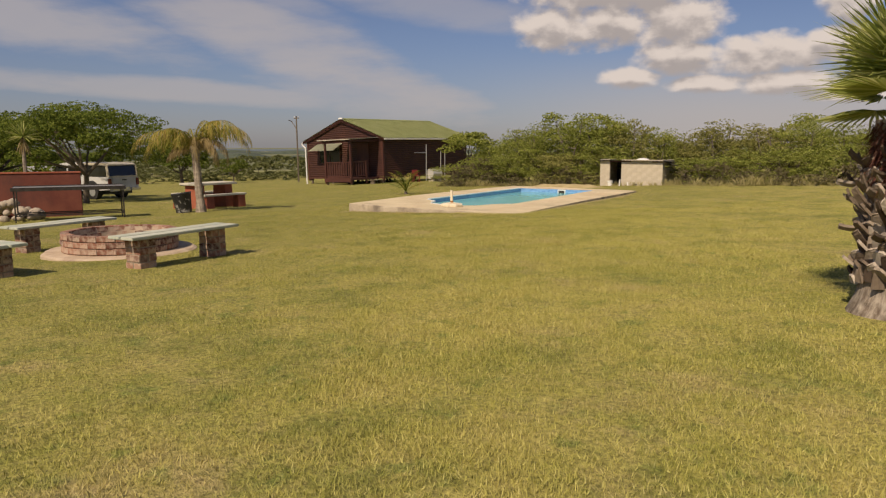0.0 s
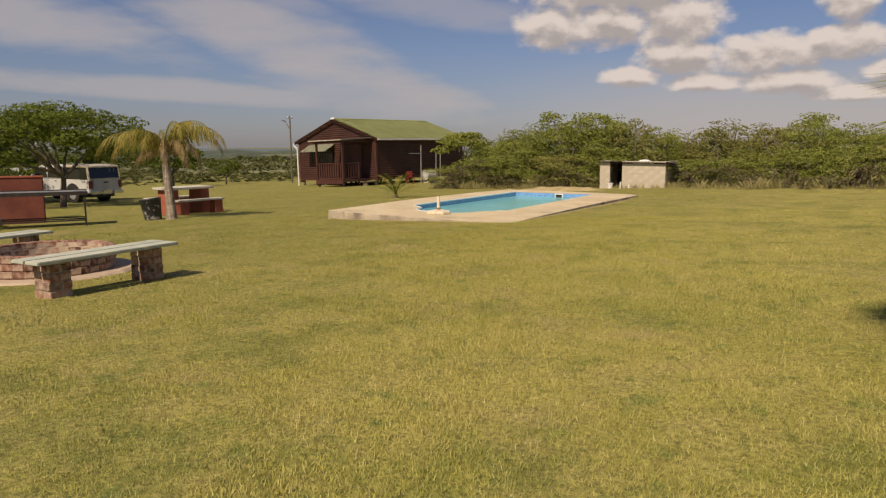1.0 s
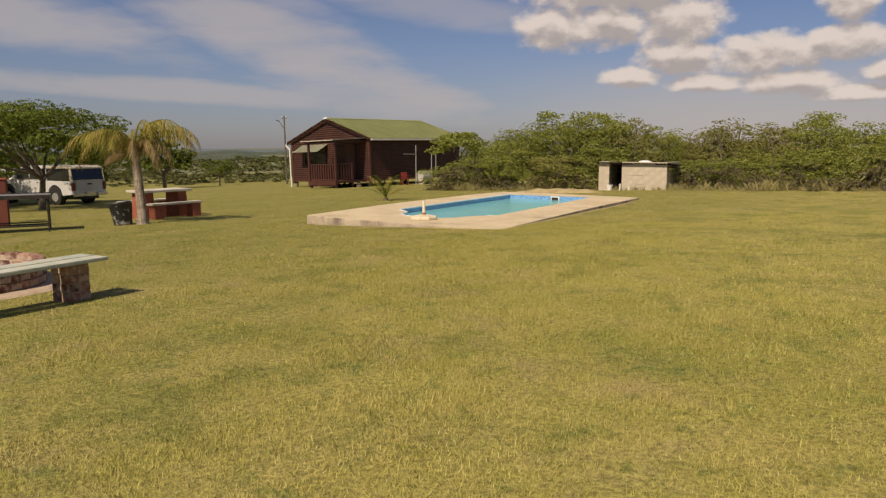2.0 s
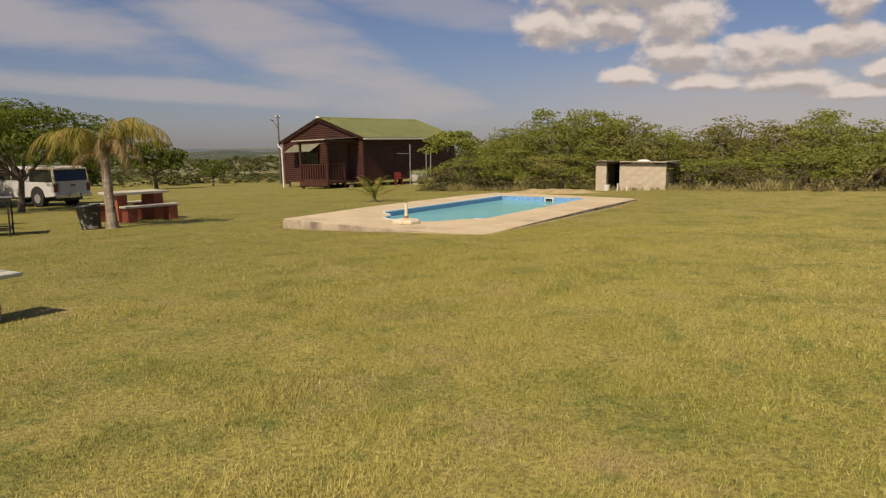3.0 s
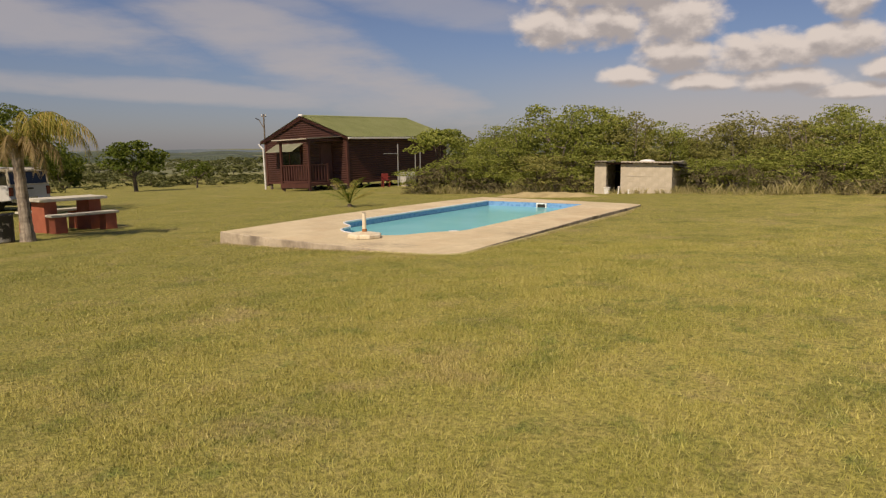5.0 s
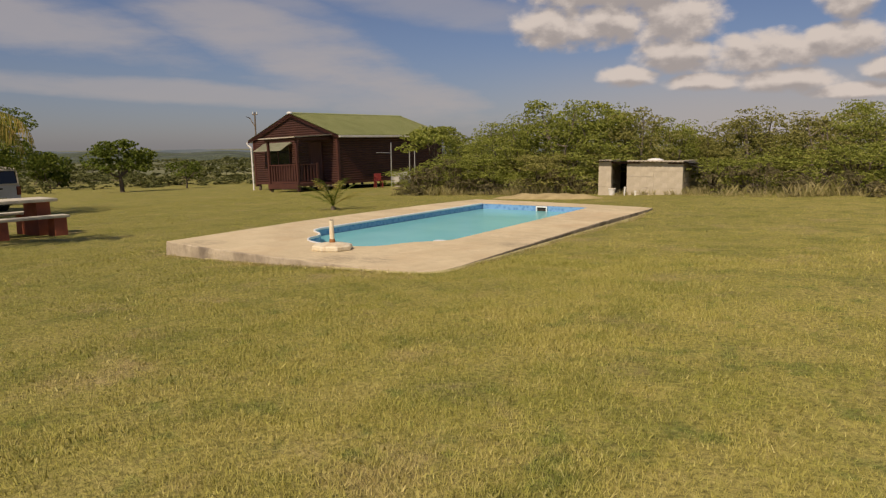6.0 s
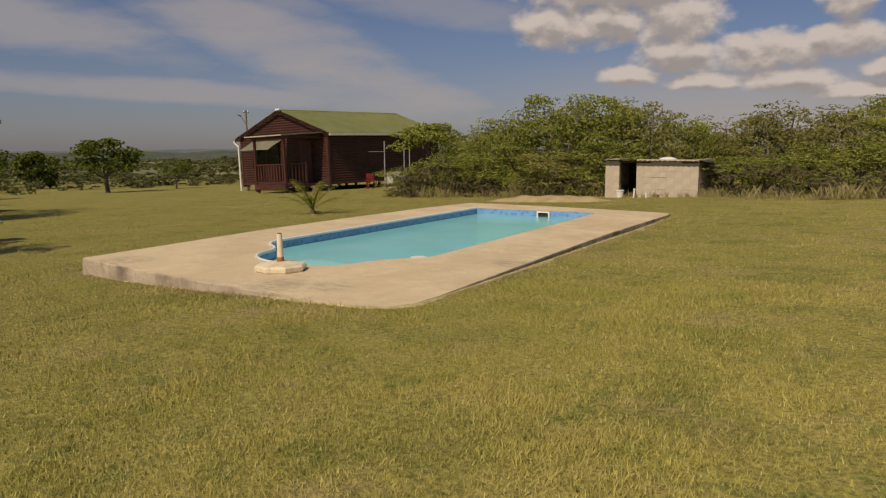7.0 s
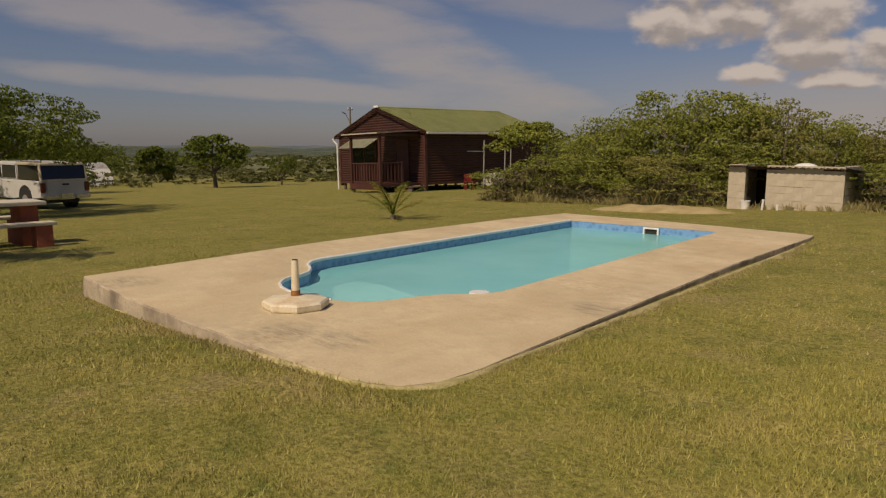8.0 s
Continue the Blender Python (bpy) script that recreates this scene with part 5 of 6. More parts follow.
# ---- red wall, grill, stones ----


def build_braai():
    w = thing("garden_wall", pose(-6.99, -2.46, gz(-6.99, -2.46), 0, 0, 60 + 180), "low plastered wall painted brick red", "wall", "", "structure")
    part("wall_body", boxes((0, 5.5, -0.11, 0.11, -0.5, 1.08), bevel=0.012), SHADED_WALL_RED, w)
    part("coping", boxes((-0.02, 5.5, -0.13, 0.13, 1.08, 1.12), bevel=0.01), RED_PAINT, w)

    g = thing("grill_table", pose(-5.47, -3.56, gz(-5.47, -3.56), 0, 0, 62), "long steel grill table with a grey sheet top on thin legs", "grill table")
    L, D, H = 1.15, 0.45, 0.76
    part("top", boxes((-L, L, -D, D, H - 0.05, H), bevel=0.006), GRILL_TOP, g)
    part("rim", boxes((-L - 0.01, L + 0.01, -D - 0.012, -D, H - 0.06, H + 0.02), (-L - 0.01, L + 0.01, D, D + 0.012, H - 0.06, H + 0.02)), STEEL, g)
    for x in (-L + 0.05, L - 0.05):
        for y in (-D + 0.04, D - 0.04):
            part("leg", boxes((x - 0.015, x + 0.015, y - 0.015, y + 0.015, -0.12, H - 0.05)), STEEL, g)
    for y in (-D + 0.04, 0.0, D - 0.04):
        part("shelf_bar", boxes((-L + 0.05, L - 0.05, y - 0.012, y + 0.012, 0.14, 0.165)), STEEL, g)
    for x in (-L + 0.05, L - 0.05):
        part("shelf_bar", boxes((x - 0.012, x + 0.012, -D + 0.04, D - 0.04, 0.14, 0.165)), STEEL, g)
    rng = random.Random(3)
    for i in range(34):
        a, k = rng.uniform(0, 6.2832), math.sqrt(rng.random())
        x, y = -7.1 + 0.85 * k * math.cos(a), -4.17 + 0.6 * k * math.sin(a)
        b = bmesh.new()
        bmesh.ops.create_icosphere(b, subdivisions=2, radius=1)
        s = rng.uniform(0.08, 0.17)
        for v in b.verts:
            v.co *= 1 + 0.35 * noise.noise(v.co * 1.4 + Vector((i * 7, 0, 0)))
            v.co = Vector((v.co.x * s, v.co.y * s * 0.8, v.co.z * s * 0.7))
        o = part("field_stone", b, STONE, None, "", True)
        o.matrix_world = pose(x, y, gz(x, y) + s * 0.35 + 0.38 * (1 - k) ** 0.8, rng.uniform(-20, 20), 0, rng.uniform(0, 360))
        tagged(o, "pale rough field stone in a heap by the wall", "stone", "stones by the wall")


STONE = worn("field_stone", (0.34, 0.28, 0.21), (0.48, 0.41, 0.32), 8, 0.95, 0, 50, 0.6, 0.01, (0.20, 0.16, 0.12))
build_braai()

# ---- picnic table, bin ----


def build_picnic():
    x0, y0 = -6.26, 0.88
    t = thing("picnic_table", pose(x0, y0, gz(x0, y0), 0, 0, 89), "cement picnic table on red-painted tapered piers", "picnic table")
    L = 0.72
    part("tabletop", boxes((-L, L, -0.36, 0.36, 0.66, 0.72), bevel=0.01), TABLE_TOP, t)
    for s in (-1, 1):
        part("seat", boxes((-L, L, s * 0.66 - 0.14, s * 0.66 + 0.14, 0.37, 0.42), bevel=0.01), TABLE_TOP, t)
    for x in (-L * 0.66, L * 0.66):
        b = bmesh.new()
        prof = [(-0.32, -0.3), (0.32, -0.3), (0.26, 0.66), (-0.26, 0.66)]
        lo = [b.verts.new((x - 0.13, y, z)) for y, z in prof]
        hi = [b.verts.new((x + 0.13, y, z)) for y, z in prof]
        b.faces.new(lo)
        b.faces.new(hi[::-1])
        for i in range(4):
            b.faces.new((lo[i], hi[i], hi[(i + 1) % 4], lo[(i + 1) % 4]))
        bmesh.ops.recalc_face_normals(b, faces=b.faces[:])
        part("table_pier", b, RED_PAINT, t, "red-painted pier")
        for s in (-1, 1):
            b = bmesh.new()
            prof = [(s * 0.66 - 0.16, -0.3), (s * 0.66 + 0.16, -0.3), (s * 0.66 + 0.12, 0.37), (s * 0.66 - 0.12, 0.37)]
            xx = x * 1.12
            lo = [b.verts.new((xx - 0.12, y, z)) for y, z in prof]
            hi = [b.verts.new((xx + 0.12, y, z)) for y, z in prof]
            b.faces.new(lo)
            b.faces.new(hi[::-1])
            for i in range(4):
                b.faces.new((lo[i], hi[i], hi[(i + 1) % 4], lo[(i + 1) % 4]))
            bmesh.ops.recalc_face_normals(b, faces=b.faces[:])
            part("seat_pier", b, RED_PAINT, t, "red-painted pier")
    bx, by = -4.53, -1.20
    r = thing("rubbish_bin", pose(bx, by, gz(bx, by) - 0.005, 3, -8, 0) @ Matrix.Scale(1.14, 4), "scuffed black plastic bin standing tilted on the grass", "bin")
    b = bmesh.new()
    n = 24
    rings = []
    for rad, z in ((0.155, 0.0), (0.165, 0.02), (0.205, 0.40), (0.215, 0.41), (0.215, 0.45), (0.20, 0.45), (0.19, 0.40), (0.15, 0.03)):
        rings.append([b.verts.new((rad * math.cos(6.2832 * i / n), rad * math.sin(6.2832 * i / n), z)) for i in range(n)])
    for a, c in zip(rings, rings[1:]):
        for i in range(n):
            b.faces.new((a[i], a[(i + 1) % n], c[(i + 1) % n], c[i]))
    b.faces.new(rings[0][::-1])
    b.faces.new(rings[-1])
    part("body", b, BIN, r, "", True)


def bin_material():
    m = Mat("scuffed_bin", 0.5, 0, 0.4)
    s = m.ramp(m.noise(9, 6, 0.7), (0.53, 0.0), (0.60, 1.0))
    m.colour(m.mix(s, (0.025, 0.025, 0.027), (0.36, 0.35, 0.33)))
    return m.m


BIN = bin_material()
build_picnic()

# ---- palms ----


def frond(bm_v, bm_f, base, yaw, rise, length, droop, width, seed, pairs=34, twist=0.5, wide=0.017):
    """One feather frond: an arching rib with leaflets hanging on both sides."""
    rng = random.Random(seed)
    d = Vector((math.cos(yaw), math.sin(yaw), 0))
    side = Vector((-d.y, d.x, 0))
    pts = []
    p = Vector(base)
    ang = rise
    step = length / pairs
    for i in range(pairs + 1):
        pts.append(p.copy())
        p = p + (d * math.cos(ang) + Vector((0, 0, math.sin(ang)))) * step
        ang -= droop / pairs * (0.5 + 1.3 * i / pairs)
    for i in range(pairs):
        w = 0.016 * (1 - i / pairs) + 0.004
        a = len(bm_v)
        bm_v += [tuple(pts[i] - side * w), tuple(pts[i] + side * w), tuple(pts[i + 1] + side * w), tuple(pts[i + 1] - side * w)]
        bm_f.append((a, a + 1, a + 2, a + 3))
        if i < 4:
            continue
        k = i / pairs
        ln = width * (0.55 + 0.45 * math.sin(math.pi * min(1, k * 1.1))) * rng.uniform(0.8, 1.1)
        tang = (pts[i + 1] - pts[i]).normalized()
        for s in (-1, 1):
            out = (side * s * 0.75 + tang * 0.6 + Vector((0, 0, -twist * rng.uniform(0.4, 1.2)))).normalized()
            tip = pts[i] + out * ln + Vector((0, 0, -0.35 * ln * rng.random()))
            mid = pts[i] + out * ln * 0.5 + Vector((0, 0, 0.04 * ln))
            a = len(bm_v)
            bm_v += [tuple(pts[i] - tang * 0.007), tuple(mid - tang * wide), tuple(tip), tuple(mid + tang * wide), tuple(pts[i] + tang * 0.007)]
            bm_f.append((a, a + 1, a + 2, a + 3, a + 4))


def build_feather_palm():
    x, y = -4.23, -0.91
    p = thing("feather_palm", pose(x, y, gz(x, y)), "feather palm with yellowing drooping fronds and a grey trunk", "palm")
    b = bmesh.new()
    n = 16
    rings = []
    hgt = 1.66
    for j in range(40):
        k = j / 39
        z = -0.15 + (hgt + 0.15) * k
        r = 0.105 - 0.020 * k + 0.032 * math.exp(-((k - 0.06) / 0.12) ** 2) + (0.008 if j % 3 == 0 else 0) + 0.03 * math.exp(-((k - 0.97) / 0.08) ** 2)
        rings.append([b.verts.new((-0.16 * k + r * math.cos(6.2832 * i / n) * (1 + 0.24 * noise.noise((i * 1.3, j * 0.16, 0))), r * math.sin(6.2832 * i / n), z)) for i in range(n)])
    for a, c in zip(rings, rings[1:]):
        for i in range(n):
            b.faces.new((a[i], a[(i + 1) % n], c[(i + 1) % n], c[i]))
    part("trunk", b, PALM_BARK, p, "", True)
    rng = random.Random(21)
    # bearing, rise, length, droop
    green = ((172, 44, 2.2, 2.0), (196, 34, 2.0, 1.9), (150, 50, 1.9, 2.1), (214, 42, 2.0, 1.9), (8, 60, 2.15, 2.3), (24, 48, 1.9, 2.1), (-14, 74, 1.7, 2.6), (36, 56, 1.9, 2.2), (95, 66, 1.5, 2.4), (262, 66, 1.4, 2.5), (300, 58, 1.3, 2.3), (228, 60, 1.5, 2.4), (60, 82, 1.0, 1.4))
    dry = ((185, 20, 1.15, 1.5), (350, 40, 1.5, 2.5), (325, 44, 1.4, 2.5), (20, 36, 1.35, 2.4), (8, 26, 1.1, 2.2), (205, 8, 0.9, 1.2))
    for i, (yaw, rise, ln, droop) in enumerate(green + dry):
        v, f = [], []
        live = i < len(green)
        frond(v, f, (-0.16, 0, hgt - 0.02), radians(yaw), radians(rise), ln, droop, 0.40 if live else 0.30, i, 54, 1.5, 0.010)
        raw("frond", v, f, PALM_LEAF if live else DRY_LEAF, p, "" if live else "dry straw-coloured frond")


def build_fan_palm():
    x, y = 10.98, -6.93
    p = thing("fan_palm", pose(x, y, gz(x, y)), "stout fan palm with stiff green leaves and a shaggy boot-covered trunk", "palm")
    b = bmesh.new()
    n = 18
    rings = []
    H = 1.22
    for j in range(20):
        k = j / 19
        r = 0.26 * (1 - 0.08 * k) + 0.09 * math.exp(-(k / 0.12) ** 2)
        rings.append([b.verts.new((r * math.cos(6.2832 * i / n), r * math.sin(6.2832 * i / n), -0.1 + (H + 0.1) * k)) for i in range(n)])
    for a, c in zip(rings, rings[1:]):
        for i in range(n):
            b.faces.new((a[i], a[(i + 1) % n], c[(i + 1) % n], c[i]))
    part("trunk", b, PALM_BARK, p, "", True)
    rng = random.Random(8)
    # cut leaf bases, in spirals: broad pale plates below, longer stubs above
    for i in range(290):
        k = i / 289
        a = i * 2.399
        z = 0.16 + 0.78 * k
        stub = k > 0.40 and i % 3 == 0
        ln = rng.uniform(0.14, 0.26) if stub else rng.uniform(0.05, 0.13)
        wd = rng.uniform(0.010, 0.018) if stub else rng.uniform(0.018, 0.055)
        bb = bmesh.new()
        bend = rng.uniform(0.1, 0.4) if stub else rng.uniform(0.0, 0.16)
        prof = [(0, wd * 1.25, 0.0), (ln * 0.5, wd, 0.5 * bend), (ln * 0.8, wd * 0.85, 0.9 * bend), (ln, wd * rng.uniform(0.4, 0.7), 1.4 * bend)]
        prev = None
        for d, w, up_ in prof:
            q = [bb.verts.new((d, s * w, up_ * ln + o + 0.012 * s * (i % 2))) for s, o in ((-1, -0.008), (1, -0.008), (1, 0.010), (-1, 0.010))]
            if prev:
                for e in range(4):
                    bb.faces.new((prev[e], prev[(e + 1) % 4], q[(e + 1) % 4], q[e]))
            prev = q
        bb.faces.new(prev)
        o = part("leaf_base", bb, OLD_BOOT, p)
        tilt = rng.uniform(-40, 10) if stub else rng.uniform(-84, -30)
        rr = 0.26 * (1 - 0.08 * k) + 0.08 * math.exp(-(z / 0.16) ** 2) - (0.02 if stub else 0.0)
        o.matrix_local = pose(rr * math.cos(a), rr * math.sin(a), z, 0, tilt, math.degrees(a) + rng.uniform(-32, 32))
    # reddish fibre collar
    v, f = [], []
    for i in range(1500):
        a = rng.uniform(0, 6.2832)
        z = rng.uniform(0.84, 1.20)
        r = 0.25
        q = Vector((r * math.cos(a), r * math.sin(a), z))
        t = q + Vector((math.cos(a) * rng.uniform(0.02, 0.12), math.sin(a) * rng.uniform(0.02, 0.12), rng.uniform(-0.18, 0.08)))
        s = Vector((-math.sin(a), math.cos(a), 0)) * rng.uniform(0.004, 0.012)
        m = len(v)
        v += [tuple(q - s), tuple(q + s), tuple(t)]
        f.append((m, m + 1, m + 2))
    raw("fibre_collar", v, f, FIBRE, p, "reddish brown fibre")
    # fan leaves
    for i in range(30):
        yaw = i * 2.399
        el = rng.uniform(-0.05, 1.35) if i > 6 else rng.uniform(0.9, 1.4)
        pet = rng.uniform(0.16, 0.32)
        d = Vector((math.cos(yaw) * math.cos(el), math.sin(yaw) * math.cos(el), math.sin(el)))
        sd = Vector((-math.sin(yaw), math.cos(yaw), 0))
        nm = d.cross(sd)
        base = Vector((0.06 * math.cos(yaw), 0.06 * math.sin(yaw), 1.30))
        hub = base + d * pet
        v = [tuple(base - sd * 0.014), tuple(base + sd * 0.014), tuple(hub + sd * 0.009), tuple(hub - sd * 0.009)]
        f = [(0, 1, 2, 3)]
        R = rng.uniform(0.54, 0.68)
        rays = 30
        for j in range(rays):
            a0, a1 = radians(-105 + 210 * j / rays), radians(-105 + 210 * (j + 1) / rays)
            am = (a0 + a1) / 2
            fold = 0.012
            ln = R * (0.75 + 0.25 * math.cos(am)) * rng.uniform(0.92, 1.05)

            def at(a, rr, lift=0.0):
                return hub + (d * math.cos(a) + sd * math.sin(a)) * rr + nm * lift + Vector((0, 0, -0.20 * (rr / R) ** 2 * R * (1.2 - el * 0.5)))
            m = len(v)
            aw = (a1 - a0) * 0.20
            v += [tuple(hub), tuple(at(a0, ln * 0.30, -fold)), tuple(at(am, ln * 0.34, fold)), tuple(at(a1, ln * 0.30, -fold)), tuple(at(am - aw, ln * 0.62)), tuple(at(am + aw, ln * 0.62)), tuple(at(am + rng.uniform(-0.04, 0.04), ln, rng.uniform(-0.04, 0.04)))]
            f += [(m, m + 1, m + 2), (m, m + 2, m + 3), (m + 1, m + 4, m + 2), (m + 2, m + 5, m + 3), (m + 2, m + 4, m + 5), (m + 4, m + 6, m + 5)]
        raw("fan_leaf", v, f, FAN_LEAF, p)


FIBRE = leafy("palm_fibre", (0.09, 0.035, 0.025), (0.17, 0.07, 0.05), (0.27, 0.14, 0.10), 0.9)
build_feather_palm()
build_fan_palm()


def build_young_palm():
    x, y = -4.70, 8.12
    p = thing("young_palm", pose(x, y, gz(x, y)) @ Matrix.Scale(1.3, 4), "small young palm with thin arching fronds on the lawn", "palm")
    part("trunk", tubes(((0, 0, -0.1), (0, 0, 0.07), 0.055, 0.045), n=10), BARK, p)
    rng = random.Random(4)
    for i in range(11):
        v, f = [], []
        frond(v, f, (0, 0, 0.08), i * 2.4 + 0.2, rng.uniform(0.45, 1.1), rng.uniform(0.7, 1.0), rng.uniform(0.5, 0.9), 0.17, 50 + i, 22, 0.0, 0.009)
        raw("frond", v, f, TREE_LEAF if i % 3 else PALM_LEAF, p)


build_young_palm()

# ---- pickup ----


def extrude_profile(outline, y0, y1, bevel=0.03):
    """A side outline (x, z) given width, with softened edges."""
    b = bmesh.new()
    lo = [b.verts.new((x, y0, z)) for x, z in outline]
    hi = [b.verts.new((x, y1, z)) for x, z in outline]
    b.faces.new(lo)
    b.faces.new(hi[::-1])
    n = len(outline)
    for i in range(n):
        b.faces.new((lo[i], hi[i], hi[(i + 1) % n], lo[(i + 1) % n]))
    bmesh.ops.recalc_face_normals(b, faces=b.faces[:])
    if bevel:
        bmesh.ops.bevel(b, geom=b.edges[:], offset=bevel, segments=2, affect="EDGES")
    return b


def build_pickup():
    # local x points forward; origin under the rear axle
    x, y = -21.40, 6.65
    c = thing("pickup_truck", pose(x, y, gz(x, y) - 0.02, 0, 0, 190), "white double-cab pickup with a canopy over the load bed", "pickup truck")
    W = 0.86
    arch = lambda cx: [(cx + 0.44, 0.42), (cx + 0.36, 0.70), (cx + 0.2, 0.82), (cx - 0.2, 0.82), (cx - 0.36, 0.70), (cx - 0.44, 0.42)]
    body = [(4.05, 0.45), (4.08, 0.72), (3.95, 0.98), (2.85, 1.08), (-1.05, 1.06), (-1.08, 0.48)] + arch(0)[::-1] + [(0.9, 0.38), (2.5, 0.38)] + arch(3.05)[::-1]
    part("body", extrude_profile(body, -W, W, 0.025), CAR_WHITE, c, "white painted body")
    cab = [(2.95, 1.06), (2.30, 1.62), (1.95, 1.70), (0.65, 1.70), (0.60, 1.06)]
    part("cab", extrude_profile(cab, -W + 0.08, W - 0.08, 0.04), CAR_WHITE, c)
    can = [(0.57, 1.07), (0.54, 1.60), (-0.93, 1.58), (-1.045, 1.08)]
    canopy = part("canopy", extrude_profile(can, -W + 0.07, W - 0.07, 0.02), CAR_GLASS, c, "dark glazed canopy")
    top = [(0.60, 1.59), (0.58, 1.67), (0.40, 1.70), (-0.80, 1.69), (-0.98, 1.64), (-0.99, 1.58)]
    part("canopy_roof", extrude_profile(top, -W + 0.045, W - 0.045, 0.02), CREAM_PAINT, canopy, "pale canopy roof")
    for s in (-1, 1):
        yy = s * (W - 0.062)
        part("canopy_post", extrude_profile([(-0.92, 1.07), (-0.86, 1.60), (-0.99, 1.60), (-1.08, 1.07)], yy - 0.02, yy + 0.02, 0.008), CREAM_PAINT, canopy, "pale corner post")
    part("canopy_sill", boxes((-1.085, -1.05, -W + 0.06, W - 0.06, 1.05, 1.11)), CREAM_PAINT, canopy)
    for k in (0, 3.05):
        for s in (-1, 1):
            part("wheel_well", tubes(((k, s * (W - 0.30), 0.50), (k, s * (W + 0.004), 0.50), 0.40), n=20), BLACK_PLASTIC, c, "dark wheel arch")
    for s in (-1, 1):
        yy = s * (W - 0.075)
        for a, bb in (((2.78, 1.12), (1.75, 1.58)), ((1.65, 1.12), (0.72, 1.58))):
            o = extrude_profile([(a[0], a[1]), (min(a[0], 2.38 if a[0] > 2 else a[0]), bb[1]), (bb[0], bb[1]), (bb[0], a[1])], yy - 0.012 * s, yy + 0.006 * s, 0)
            part("side_window", o, CAR_GLASS, c, "dark side window")
        part("tail_lamp", boxes((-1.10, -1.02, s * 0.78 - 0.085, s * 0.78 + 0.085, 0.66, 1.0), bevel=0.02), TAIL_RED, c, "red tail lamp")
        part("mirror", boxes((2.45, 2.58, s * 0.90 - 0.08, s * 0.90 + 0.08, 1.12, 1.28), bevel=0.02), CAR_WHITE, c)
        part("door_handle", boxes((1.0, 1.14, s * W - 0.01, s * W + 0.02, 0.98, 1.01)), CHROME, c)
        part("head_lamp", boxes((3.92, 4.06, s * 0.68 - 0.14, s * 0.68 + 0.14, 0.74, 0.90), bevel=0.02), GLASS, c)
    part("windscreen", extrude_profile([(2.92, 1.10), (2.36, 1.58), (2.34, 1.56), (2.90, 1.08)], -0.68, 0.68, 0), CAR_GLASS, c)
    tg = part("tailgate", boxes((-1.105, -1.075, -0.66, 0.66, 0.52, 1.04), bevel=0.008), CAR_WHITE, c)
    part("tailgate_handle", boxes((-1.12, -1.10, -0.12, 0.12, 0.90, 0.96)), BLACK_PLASTIC, tg, "black handle")
    part("number_plate", boxes((-1.19, -1.175, -0.22, 0.22, 0.50, 0.60)), CHROME, c)
    part("rear_bumper", boxes((-1.24, -1.06, -0.84, -0.30, 0.42, 0.56), (-1.24, -1.06, 0.30, 0.84, 0.42, 0.56), (-1.20, -1.06, -0.30, 0.30, 0.40, 0.50), bevel=0.03), CHROME, c, "chrome rear bumper")
    part("front_bumper", boxes((3.98, 4.15, -0.84, 0.84, 0.42, 0.66), bevel=0.03), BLACK_PLASTIC, c)
    part("underside", boxes((-0.95, 3.9, -0.55, 0.55, 0.28, 0.46)), BLACK_PLASTIC, c)
    for s in (-1, 1):
        part("roof_rail", boxes((-0.9, 0.5, s * 0.685 - 0.015, s * 0.685 + 0.015, 1.695, 1.73)), CHROME, c)
    for wx in (0.0, 3.05):
        for s in (-1, 1):
            w = part("wheel", tubes(((wx, s * 0.62, 0.365), (wx, s * 0.87, 0.365), 0.365), n=28), RUBBER, c, "black tyre")
            part("rim", tubes(((wx, s * 0.82, 0.365), (wx, s * 0.88, 0.365), 0.21, 0.19), n=18), GALV, w)


CREAM_PAINT = worn("cream_paint", (0.52, 0.46, 0.34), (0.60, 0.54, 0.42), 3, 0.45, 0, 40, 0.05, 0.002)
build_pickup()


def build_pole():
    x, y = -33.4, 30.5
    p = thing("utility_pole", pose(x, y, gz(x, y)), "thin wooden utility pole with a small crossarm", "utility pole")
    part("pole", tubes(((0, 0, -0.5), (-0.1, 0, 5.42), 0.07, 0.055), n=10), BARK, p)
    part("stay_arm", tubes(((-0.1, 0, 4.35), (-0.75, 0.1, 5.0), 0.035, 0.03), n=8), BARK, p)
    part("arm_end", tubes(((-0.75, 0.1, 5.0), (-1.15, 0.12, 5.12), 0.045, 0.03), n=8), STEEL, p)
    part("crossarm", boxes((-0.35, 0.15, -0.04, 0.04, 5.22, 5.30)), BARK, p)
    for xx in (-0.32, 0.12):
        part("insulator", tubes(((xx, 0, 5.29), (xx, 0, 5.42), 0.035, 0.025), n=8), WHITE_PLASTIC, p)


build_pole()


